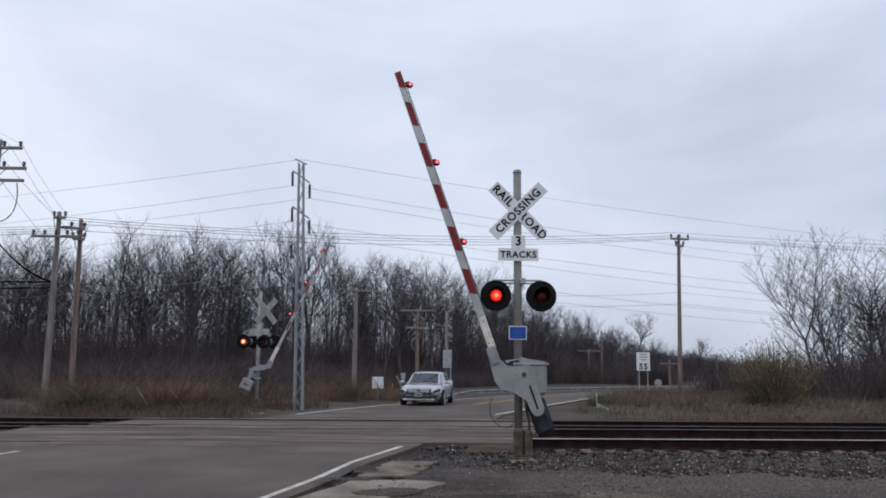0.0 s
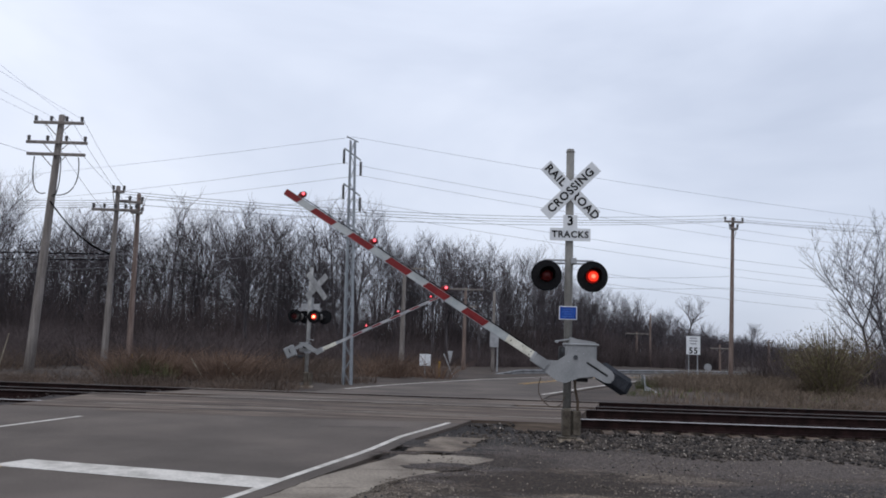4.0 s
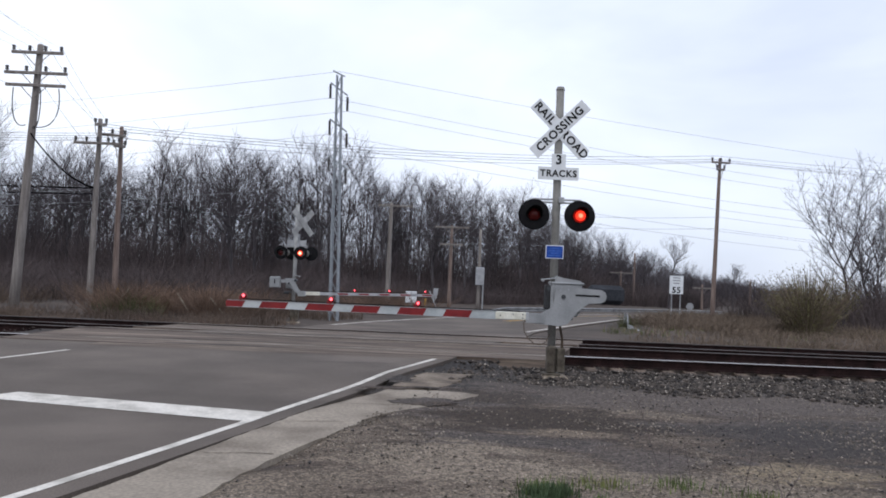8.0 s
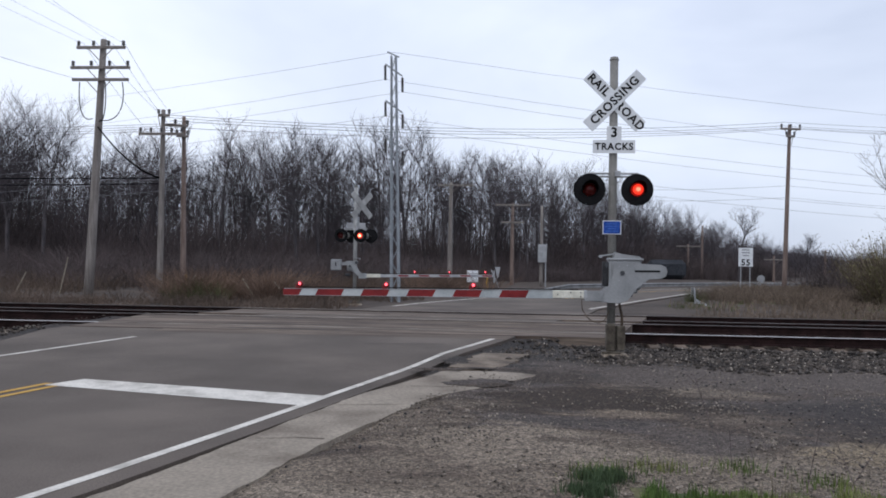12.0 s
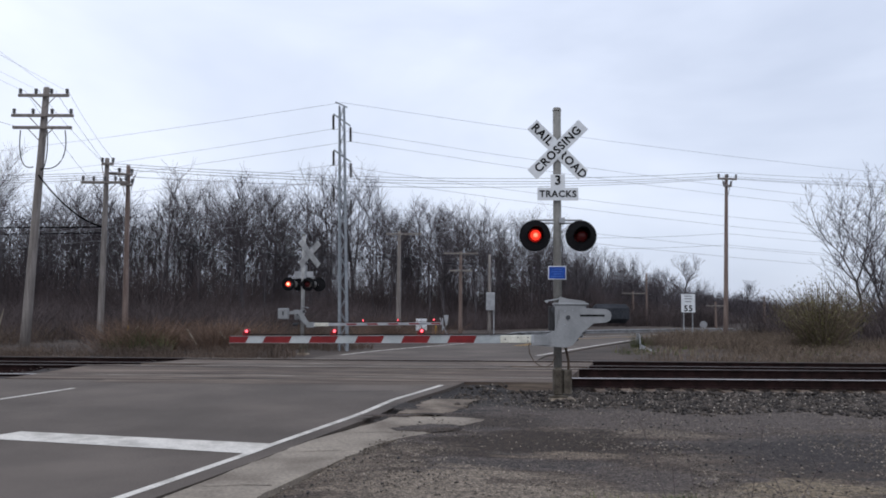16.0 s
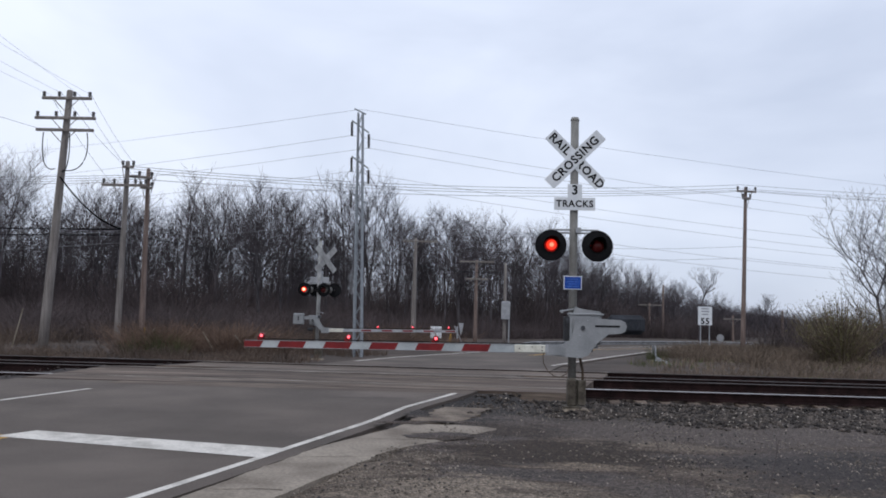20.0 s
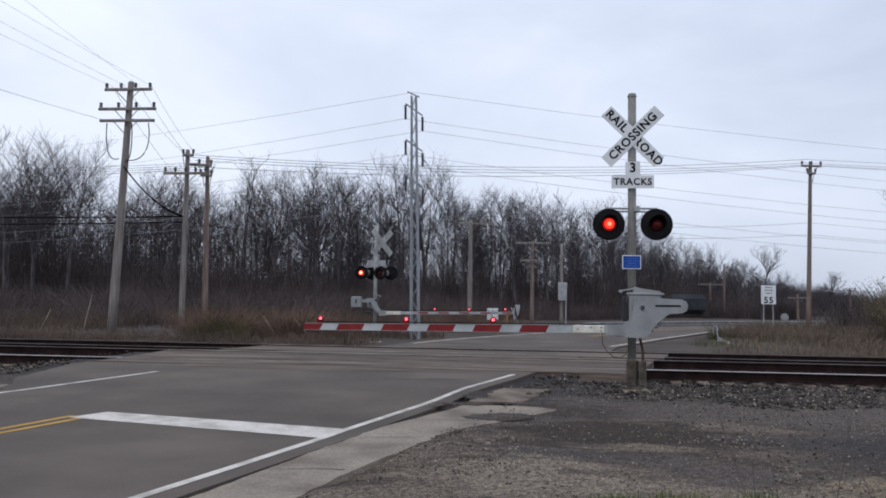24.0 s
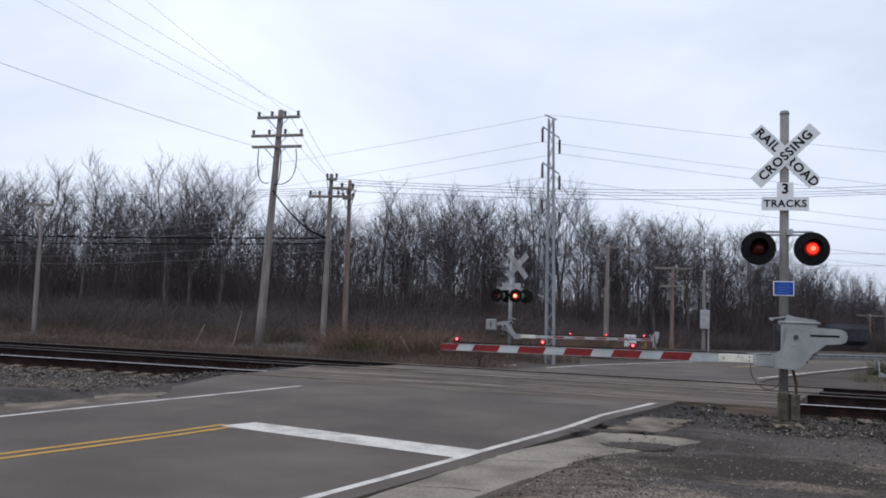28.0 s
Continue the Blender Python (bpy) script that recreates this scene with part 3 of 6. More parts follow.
def build_road():
    ys = steps(-80, 0, 4) + steps(0.5, 40, 0.5) + steps(41, 61, 1)
    road = strip("road", lambda y: edge(LEFT, y) - 0.35, lambda y: edge(RIGHT, y) + 0.28, ys, 0.0, M_ASPHALT, thick=0.12)
    tagged(road, "worn grey asphalt two-lane road over the tracks", "road", kind="structure")
    white = [("edge_line", LEFT, -80, 14.55, 0.052), ("edge_line", RIGHT, -80, 15.4, 0.052), ("edge_line", LEFT, 27.8, 60, 0.07), ("edge_line", RIGHT, 28.3, 60, 0.07)]
    for name, line, y0, y1, half in white:
        strip(name, lambda y: edge(line, y) - half, lambda y: edge(line, y) + half, steps(y0, y1, 0.5), 0.004, M_PAINT, parent=road)
    centre = lambda y: edge(RIGHT, y) - (3.60 if y < 22 else 3.35)
    for off in (-0.14, 0.09):
        strip("centre_line", lambda y: centre(y) + off, lambda y: centre(y) + off + 0.1, steps(-80, 9.8, 0.5), 0.004, M_YELLOW, parent=road)
        strip("centre_line", lambda y: centre(y) + off, lambda y: centre(y) + off + 0.1, steps(36, 60, 0.5), 0.004, M_YELLOW, parent=road)
    # stop line, from the centre line to the edge line
    a0, a1, b0, b1 = (-5.55, 9.66), (-2.17, 8.88), (-5.29, 10.14), (-1.98, 9.47)
    part("stop_line", mesh_of("stop_line", [(*a0, road_z(a0[1]) + 0.005), (*a1, 0.005), (*b1, road_z(b1[1]) + 0.005), (*b0, road_z(b0[1]) + 0.007)], [(0, 1, 2, 3)]), M_PAINT, road)
    for a, b in (((-3.6, 12.8), (-3.05, 13.7)), ((-2.4, 14.3), (-0.95, 14.5)), ((-4.95, 13.1), (-4.5, 13.8)), ((-6.0, 11.6), (-5.4, 12.3))):
        pts = [(a[0] + (b[0] - a[0]) * k / 8 + random.uniform(-0.03, 0.03), a[1] + (b[1] - a[1]) * k / 8) for k in range(9)]
        w = [0.006 + 0.014 * random.random() * (1 - abs(k - 4) / 5) for k in range(9)]
        vs = [(x - w[k], y, road_z(y) + 0.003) for k, (x, y) in enumerate(pts)] + [(x + w[k], y + 0.03, road_z(y + 0.03) + 0.003) for k, (x, y) in enumerate(pts)]
        part("tar_seam", mesh_of("tar_seam", vs, [(k, k + 9, k + 10, k + 1) for k in range(8)]), M_DARKSTONE, road)
    for y0, y1 in ((15.9, 16.62), (16.78, 18.12), (18.28, 18.95), (20.3, 20.92), (21.08, 22.42), (22.58, 23.2)):
        strip("crossing_panel", lambda y: edge(LEFT, y) - 2.35, lambda y: edge(RIGHT, y) + 2.2, steps(y0, y1, 0.4), 0.007, M_PANEL, parent=road, thick=0.24)
    strip("asphalt_ramp", lambda y: edge(LEFT, y) - widened(y) - 0.1 * noise.noise((y * 1.7, 3.1, 0)), lambda y: edge(LEFT, y) - 0.36, steps(12.0, 15.88, 0.2), -0.004, M_ASPHALT, parent=road, thick=0.1)
    for y0, y1 in ((15.4, 15.88), (23.22, 24.9)):
        strip("worn_strip", lambda y: edge(LEFT, y) - 0.3, lambda y: edge(RIGHT, y) + 0.25, steps(y0, y1, 0.4), 0.0035, M_PANEL, parent=road)
    marks = random.Random(8)
    for k in range(26):
        y = marks.choice((16.2, 16.9, 17.4, 17.9, 18.5, 20.5, 21.3, 21.8, 22.2, 22.8, 23.6, 24.2)) + marks.uniform(-0.06, 0.06)
        x0 = marks.uniform(edge(LEFT, y), edge(RIGHT, y) - 1.0)
        x1 = min(edge(RIGHT, y) + 0.5, x0 + marks.uniform(1.0, 4.5))
        n, w = 9, marks.uniform(0.012, 0.045)
        xs = [x0 + (x1 - x0) * i / (n - 1) for i in range(n)]
        mid_y = [y + marks.uniform(-0.012, 0.012) for i in range(n)]
        wide = [w * marks.uniform(0.5, 1.2) * (0.2 if i in (0, n - 1) else 1) for i in range(n)]
        vs = [(xs[i], mid_y[i] - wide[i], road_z(mid_y[i] - wide[i]) + 0.011) for i in range(n)] + [(xs[i], mid_y[i] + wide[i], road_z(mid_y[i] + wide[i]) + 0.011) for i in range(n)]
        part("panel_joint", mesh_of("panel_joint", vs, [(i, i + 1, i + n + 1, i + n) for i in range(n - 1)]), M_DARKSTONE if k % 3 else M_SLAB, road)
    rag = lambda y: 0.035 * noise.noise((y * 1.3, 0.4, 0)) + 0.035 * noise.noise((y * 5.7, 2.4, 0)) + 0.02 * noise.noise((y * 13.0, 5.4, 0))
    wide = lambda y: float(np.interp(y, (-20, 5.1, 6.1, 7.0, 7.85, 9.05, 9.8, 10.15, 11.1, 11.4), (1.2, 1.21, 1.17, 1.13, 1.19, 1.22, 1.45, 1.68, 2.0, 1.95)))
    inner = lambda y: float(np.interp(y, (-20, 8, 9.5, 11), (0.36, 0.39, 0.43, 0.66)))
    apron = strip("concrete_apron", lambda y: edge(RIGHT, y) + inner(y) + 0.5 * rag(y + 9), lambda y: edge(RIGHT, y) + rag(y) + wide(y), steps(-20, 11.4, 0.1), 0.004, M_CONCRETE, z=lambda y: land_z(3.0, y), thick=0.06)
    tagged(apron, "worn beige concrete strip along the road edge", "concrete strip", kind="structure")
    for y in (4.9, 7.15, 8.75, 10.0):
        vs = []
        for k in range(13):
            x = edge(RIGHT, y) + inner(y) + 0.04 + (wide(y) - inner(y) - 0.1) * k / 12
            yy, w = y + 0.05 * noise.noise((x * 3, y, 0)) + 0.1 * k / 12, 0.006 + 0.006 * abs(noise.noise((x * 9, y, 1)))
            vs += [(x, yy - w, land_z(3.0, yy) + 0.0085), (x, yy + w, land_z(3.0, yy) + 0.0085)]
        part("concrete_joint", mesh_of("concrete_joint", vs, [(2 * k, 2 * k + 2, 2 * k + 3, 2 * k + 1) for k in range(12)]), M_SLAB, apron)
    shoulder = strip("gravel_shoulder", lambda y: edge(LEFT, y) - 1.2 + 6 * rag(y + 21), lambda y: edge(LEFT, y) - 0.40, steps(-20, 12.6, 0.2), -0.022, M_SLAB, thick=0.02)
    tagged(shoulder, "pale compacted gravel shoulder along the road", "road shoulder", kind="structure")
    slab = strip("concrete_slab", lambda y: edge(RIGHT, y) + 0.62 + 2 * rag(y + 5), lambda y: edge(RIGHT, y) + 1.38 + 3 * rag(y + 3), steps(11.65, 13.5, 0.1), 0.010, M_SLAB, z=lambda y: land_z(3.0, y), thick=0.06)
    tagged(slab, "broken brownish concrete slab half buried in dirt", "concrete slab", kind="structure")
    for cx, cy, rx, ry in ((-0.22, 10.42, 0.42, 0.27), (-0.78, 11.45, 0.4, 0.14), (-0.62, 12.3, 0.16, 0.5), (0.1, 11.62, 0.5, 0.08)):
        verts = [(cx, cy, land_z(3.0, cy) + 0.022)]
        for k in range(48):
            a = 6.2832 * k / 48
            w = 1 + 0.6 * noise.noise((math.cos(a) * 1.5 + cx * 3, math.sin(a) * 1.5, cy)) + 0.5 * noise.noise((math.cos(a) * 6 + cx * 3, math.sin(a) * 6, cy))
            verts.append((cx + rx * w * math.cos(a), cy + ry * w * math.sin(a), land_z(3.0, cy + ry * w * math.sin(a)) + 0.0115))
        part("dirt_patch", mesh_of("dirt_patch", verts, [(0, 1 + k, 1 + (k + 1) % 48) for k in range(48)]), M_DIRT, apron)


# ---- railway ----
RAILS = ((16.7, 0.20), (18.2, 0.285), (21.0, 0.163), (22.5, 0.190))
RAIL_PROFILE = ((-0.075, -0.185), (0.075, -0.185), (0.075, -0.172), (0.012, -0.155), (0.010, -0.048), (0.036, -0.04), (0.036, -0.018), (0.026, 0.0), (-0.026, 0.0), (-0.036, -0.01), (-0.036, -0.04), (-0.010, -0.048), (-0.012, -0.155), (-0.075, -0.172))


def rail_mesh(head, xa, xb):
    n = len(RAIL_PROFILE)
    verts = [(x, y, z) for x in (xa, xb) for y, z in RAIL_PROFILE]
    faces = [(i, (i + 1) % n, n + (i + 1) % n, n + i) for i in range(n)]
    me = mesh_of("rail", verts, faces)
    me.materials.append(M_RUST)
    me.materials.append(head)
    for p in me.polygons:
        p.material_index = 1 if p.index in (6, 7, 8) else 0
    return me


def build_tracks():
    bm = box((0, 0, 0), (0.22, 2.6, 0.17), bevel=0.012)
    tie = bpy.data.meshes.new("tie")
    bm.to_mesh(tie)
    bm.free()
    tie.materials.append(M_TIE)
    plate_mesh = bpy.data.meshes.new("tie_plate")
    bm = box((0, 0, 0), (0.18, 0.34, 0.014), bevel=0.003)
    for sx in (-0.06, 0.06):
        for sy in (-0.095, 0.095):
            add_box(bm, (sx, sy, 0.02), (0.022, 0.026, 0.034))
    bm.to_mesh(plate_mesh)
    bm.free()
    plate_mesh.materials.append(M_RUST)
    for near, far in (RAILS[0:2], RAILS[2:4]):
        yc, zc = (near[0] + far[0]) / 2, (near[1] + far[1]) / 2 - 0.19
        tilt = math.degrees(math.atan2(far[1] - near[1], far[0] - near[0]))
        track = empty("railway_track", pose(0, yc, 0), "railway track with rusty rails on weathered timber ties", "railway track", "tracks of the crossing", "structure")
        for y, z in (near, far):
            xa, xb = edge(LEFT, y) - 2.35, edge(RIGHT, y) + 2.2
            open_head = M_RAILHEAD if y < 17 else M_DULLHEAD
            for x0, x1, head in ((-160, xa, open_head), (xa, xb, M_ROADHEAD), (xb, 160, open_head)):
                ob = new("rail", rail_mesh(head, x0, x1))
                ob.parent, ob.location = track, (0, y - yc, z)
        x = -38.0
        while x < 40:
            if not edge(LEFT, yc) - 2.3 < x < edge(RIGHT, yc) + 2.1:
                ob = new("tie", tie)
                ob.parent = track
                ob.matrix_basis = pose(x + random.uniform(-0.04, 0.04), random.uniform(-0.14, 0.06), zc - 0.085 - random.uniform(0, 0.02), tilt, 0, random.uniform(-1.5, 1.5))
                if yc < 18:
                    for y, z in (near, far):
                        ob2 = new("tie_plate", plate_mesh)
                        ob2.parent = track
                        ob2.matrix_basis = pose(x, y - yc, z - 0.188)
            x += 0.52


def stones(name, places, size, material, label, category):
    """Broken stones, each of eight uneven faces, as one object."""
    n = len(places)
    base = np.array([(1, 0, 0), (-1, 0, 0), (0, 1, 0), (0, -1, 0), (0, 0, 1), (0, 0, -1)], float)
    tri = np.array([(0, 2, 4), (2, 1, 4), (1, 3, 4), (3, 0, 4), (2, 0, 5), (1, 2, 5), (3, 1, 5), (0, 3, 5)])
    rng = np.random.default_rng(5)
    r = rng.uniform(size[0], size[1], (n, 1, 1)) * rng.uniform(0.6, 1.25, (n, 6, 1))
    v = base[None] * r
    a = rng.uniform(0, 6.28, n)
    c, s = np.cos(a), np.sin(a)
    x, y = v[:, :, 0] * c[:, None] - v[:, :, 1] * s[:, None], v[:, :, 0] * s[:, None] + v[:, :, 1] * c[:, None]
    v = np.stack([x, y, v[:, :, 2] * 0.75], axis=2) + rng.normal(0, size[0] * 0.15, (n, 6, 3)) + np.asarray(places)[:, None, :]
    f = (tri[None] + (np.arange(n) * 6)[:, None, None]).reshape(-1, 3)
    ob = part(name, array_mesh(name, v.reshape(-1, 3), f), material)
    return tagged(ob, label, category, kind="stuff")


def build_ballast():
    rng = np.random.default_rng(3)
    places = []
    while len(places) < 52000:
        x, y = (rng.uniform(0, 20) if rng.random() < 0.6 else rng.uniform(-30, 26)), 11.0 + 12.0 * rng.random() ** 1.7
        if edge(LEFT, y) - 0.3 - widened(y) < x < edge(RIGHT, y) + 0.35 + (1.9 if y > 15.7 else 0.0):
            continue
        toe = 12.6 - 0.24 * (x - 1.5) + 0.7 * noise.noise((x * 0.8, 4.4, 0.0)) if x > 0 else 13.4
        if y < toe or y < toe + 1.0 and rng.random() < (toe + 1.0 - y) * 0.85:
            continue
        if x < 1.55 + 0.5 * noise.noise((y * 1.5, 8.8, 0)) and 0 < x + 1 and y > 12.8 and rng.random() < 0.82:
            continue
        heap = 0.05 * rng.random() if 14.4 < y < 15.6 and noise.noise((x * 0.9, y, 6.0)) > -0.12 else 0.0
        places.append((x, y, land_z(x, y) + rng.uniform(-0.01, 0.022) + heap))
    bed = [p for p in places if p[1] > 16.25]
    stones("track_bed_stones", bed, (0.016, 0.045), M_BEDSTONE, "rust-stained stones between the rails", "ballast")
    places = [p for p in places if p[1] <= 16.25]
    stones("ballast", places, (0.018, 0.058), M_BALLAST, "grey broken ballast stones along the tracks", "ballast")
    left = []
    while len(left) < 7000:
        x, y = rng.uniform(-24, -7.5), rng.uniform(11.5, 16.2)
        if x < edge(LEFT, y) - 0.5 - widened(y) - max(0, 13.5 - y) * 0.4:
            left.append((x, y, land_z(x, y) + rng.uniform(-0.005, 0.02)))
    stones("shoulder_stones", left, (0.014, 0.042), M_PEBBLE, "mixed grey stones beside the tracks", "ballast")
    pale = [(x + 0.03, y, z + 0.012) for x, y, z in places[::8] if y < 16.4]
    stones("pale_ballast", pale, (0.010, 0.026), M_WHITESTONE, "pale stones scattered in the ballast", "ballast")


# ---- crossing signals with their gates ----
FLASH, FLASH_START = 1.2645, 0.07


def polyline(name, pts, r, material, parent=None, sides=6, label=""):
    return part(name, sweep_mesh(name, pts, [r] * len(pts), sides), material, parent, label)


def hang(a, b, sag, n=16):
    a, b = Vector(a), Vector(b)
    return [tuple(a.lerp(b, i / n) - Vector((0, 0, sag * 4 * (i / n) * (1 - i / n)))) for i in range(n + 1)]


def blade(material, parent, angle, y, words, zb=4.155, xb=0.0, yaw=0.0):
    """One board of the crossbuck with its lettering; words: (text, place along the board)."""
    turn = pose(xb, y, zb, 0, 0, yaw) @ pose(0, 0, 0, 0, -angle, 0)
    b = box((0, 0, 0), (1.22, 0.012, 0.23), bevel=0.004)
    bmesh.ops.transform(b, matrix=turn, verts=b.verts)
    board = part("crossbuck_board", b, material, parent)
    for words_, x in words:
        me = text_mesh(words_, 0.195, turn @ pose(x, -0.008, -0.002))
        part("lettering", me, M_BLACK, board, "black lettering " + words_)
    return board


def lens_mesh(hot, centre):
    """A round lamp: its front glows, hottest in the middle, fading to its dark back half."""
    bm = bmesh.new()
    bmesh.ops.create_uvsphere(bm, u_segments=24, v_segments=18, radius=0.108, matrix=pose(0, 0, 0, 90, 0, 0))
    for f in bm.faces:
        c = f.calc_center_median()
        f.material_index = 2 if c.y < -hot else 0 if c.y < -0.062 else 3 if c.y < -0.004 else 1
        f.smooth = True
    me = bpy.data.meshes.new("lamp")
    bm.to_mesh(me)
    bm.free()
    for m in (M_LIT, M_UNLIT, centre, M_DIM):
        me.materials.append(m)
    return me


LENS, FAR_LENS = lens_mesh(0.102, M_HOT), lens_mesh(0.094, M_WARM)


def ring_disc(r0, r1, y0, y1, n=32):
    bm = bmesh.new()
    rows = [[bm.verts.new((r * math.cos(6.2832 * i / n), y, r * math.sin(6.2832 * i / n))) for i in range(n)] for r, y in ((r0, y0), (r1, y0 + 0.02), (r1, y1 + 0.02), (r0, y1))]
    for k in range(4):
        a, b = rows[k], rows[(k + 1) % 4]
        for i in range(n):
            bm.faces.new((a[i], a[(i + 1) % n], b[(i + 1) % n], b[i]))
    bmesh.ops.recalc_face_normals(bm, faces=bm.faces)
    return bm


def visor(parent, x, z, r=0.135, depth=0.26, face=-1):
    """The hood over a lamp: a sheet rolled over its upper half, longer at the top."""
    bm = bmesh.new()
    n = 16
    rows = []
    for k in (0, 1):
        row = []
        for i in range(n + 1):
            a = math.radians(-20 + 220 * i / n)
            d = depth * (0.45 + 0.55 * max(0, math.sin(a)))
            row.append(bm.verts.new((x + r * math.cos(a), face * (0.10 + k * d), z + r * math.sin(a))))
        rows.append(row)
    for i in range(n):
        bm.faces.new((rows[0][i], rows[0][i + 1], rows[1][i + 1], rows[1][i]))
    bmesh.ops.solidify(bm, geom=bm.faces[:], thickness=0.004)
    return part("visor", bm, M_BLACK, parent)


PLATE = [(-0.60, -0.29), (-0.36, -0.29), (-0.22, -0.21), (-0.15, -0.06), (-0.13, 0.15), (0.06, 0.19), (0.30, 0.15), (0.62, 0.135), (0.69, 0.10), (0.715, 0.03), (0.69, -0.05), (0.62, -0.085), (0.42, -0.10), (0.24, -0.24), (0.08, -0.45), (-0.05, -0.49), (-0.60, -0.45)]


def gate_arm(signal, side, length, lamps, slim=False):
    """The moving gate: a slotted side plate round the pivot, the striped boom, its lamps and its counterweight. side: -1 when the boom points to -x."""
    s = -side
    fl = lambda pts: [(x * s, z) for x, z in pts]
    if slim:
        out = [(-0.60, -0.27), (-0.42, -0.26), (-0.34, -0.19), (-0.24, 0.0), (-0.12, 0.13), (0.02, 0.16), (0.34, 0.13), (0.34, 0.02), (0.06, 0.03), (-0.06, -0.03), (-0.18, -0.26), (-0.30, -0.37), (-0.44, -0.41), (-0.60, -0.41)]
    else:
        out = PLATE
    b = plate(fl(out), -0.012, 0.012)
    add_plate(b, fl([(-0.60, -0.31), (-0.32, -0.31), (-0.32, -0.45), (-0.60, -0.45)]), -0.05, 0.05)
    arm = part("gate_arm", b, M_MECH, signal, "grey painted steel gate arm with slotted plate")
    arm.matrix_basis = pose(0.13 * s, -0.28, 1.46)
    if not slim:
        # no hole is cut: a black strip gives the slot's dark depth
        part("slot", plate(fl([(0.20, 0.045), (0.60, 0.045), (0.60, 0.015), (0.20, 0.015)]), -0.016, 0.0155), M_BLACK, arm)
    part("pivot_bolt", tube((0, -0.035, 0), (0, 0.2, 0), 0.036, n=12), M_RUBBER, arm)
    for bx, bz in ((-0.05, 0.1), (-0.05, -0.12), (0.08, 0.12), (-0.5, -0.35), (-0.38, -0.35)):
        part("bolt", tube((bx * s, -0.026, bz), (bx * s, 0.01, bz), 0.013, n=6), M_GALV, arm)
    if slim:
        weight = part("counterweight", box((0.50 * s, 0.0, 0.04), (0.38, 0.18, 0.40), bevel=0.03), M_MECH, arm, "small grey counterweight box")
        # the weight's slot, too, is only its shade, as a black strip
        part("weight_slot", box((0.50 * s, -0.092, 0.06), (0.035, 0.008, 0.14)), M_BLACK, weight)
    else:
        part("counterweight", box((0.74 * s, 0.2, 0.06), (0.62, 0.16, 0.32), bevel=0.07), M_WEIGHT, arm, "dark iron counterweight")
        part("counterweight_bar", box((0.42 * s, 0.2, 0.03), (0.9, 0.03, 0.11), bevel=0.006), M_MECH, arm)
    z0, z1 = -0.352, -0.352
    part("adaptor", box((-0.60 * s, 0.0, z0), (0.16, 0.04, 0.07), bevel=0.008), M_DARKTRIM, arm, "dark gate arm adaptor")
    part("shear_bracket", box((-0.585 * s, -0.01, z0 + 0.005), (0.05, 0.09, 0.125), bevel=0.006), M_GALV, arm)
    sleeve = part("boom_sleeve", box((-0.85 * s, 0, z0), (0.52, 0.062, 0.125), bevel=0.008), M_CREAM, arm, "chipped cream painted boom sleeve")
    for bx, bz in ((0.66, 0.03), (0.66, -0.03), (0.82, 0.03), (1.03, 0.0)):
        part("bolt", tube((-bx * s, -0.042, z0 + bz), (-bx * s, 0.042, z0 + bz), 0.011, n=6), M_RUBBER, sleeve)
    tip = 0.62 + length
    size = lambda u: (0.061 - 0.010 * (u - 1.08) / (tip - 1.08)) * (0.85 if slim else 1.0)
    white = M_GREYBOOM if slim else M_BOOM
    boom = plate(fl([(-1.08, z0 + size(1.08)), (-tip, z1 + size(tip)), (-tip, z1 - size(tip)), (-1.08, z0 - size(1.08))]), -0.022, 0.022)
    part("boom", boom, white, arm, "white boom with red stripes")
    tall = 0.55 if slim else 1.0
    for k in range(6):
        a, c = (-0.004, 0.26) if k == 0 else (0.535 + 0.757 * (k - 1), 0.968 + 0.757 * (k - 1))
        if slim:
            a, c = (0.05, 0.36) if k == 0 else (0.78 + 0.742 * (k - 1), 1.14 + 0.742 * (k - 1))
        if tip - c < 1.1:
            break
        lean_a, lean_c = (0.0 if k == 0 else 0.055), 0.055
        hh = lambda u: size(u) * tall + (0.0 if slim else 0.001)
        a, c = tip - a, tip - c
        band = plate(fl([(-(a - lean_a), z0 + hh(a)), (-(c - lean_c), z0 + hh(c)), (-c, z0 - hh(c)), (-a, z0 - hh(a))]), -0.026, 0.026)
        part("stripe", band, M_DARKRED if slim else M_RED, arm)
    if slim:
        part("tip_plate", box((-(tip + 0.03) * s, 0, z0 - 0.03), (0.05, 0.05, 0.44), bevel=0.01), M_GALV, arm, "grey end plate of the boom")
    else:
        part("edge_strip", box((-(tip + 1.08) / 2 * s, -0.006, z0 + 0.059), (tip - 1.1, 0.05, 0.006), Matrix.Rotation(radians(-0.16 * s), 4, "Y")), M_GALV, arm)
        part("edge_strip", box((-(tip + 1.08) / 2 * s, -0.006, z0 - 0.059), (tip - 1.1, 0.05, 0.006), Matrix.Rotation(radians(0.13 * s), 4, "Y")), M_GALV, arm)
    for lx in lamps:
        lamp = part("gate_lamp", box((-lx * s, 0, z0 + 0.095), (0.085, 0.06, 0.085), bevel=0.012), M_RED, arm, "small red lamp clamped on the boom")
        dome = bmesh.new()
        bmesh.ops.create_uvsphere(dome, u_segments=12, v_segments=8, radius=0.055, matrix=pose(-(lx - 0.03) * s, 0, z0 + 0.13))
        smooth(part("gate_lamp_dome", dome, M_RED, arm, "red gate lamp dome"))
        bm = bmesh.new()
        bmesh.ops.create_uvsphere(bm, u_segments=12, v_segments=8, radius=0.024, matrix=pose(-(lx - 0.03) * s, -0.042, z0 + 0.135))
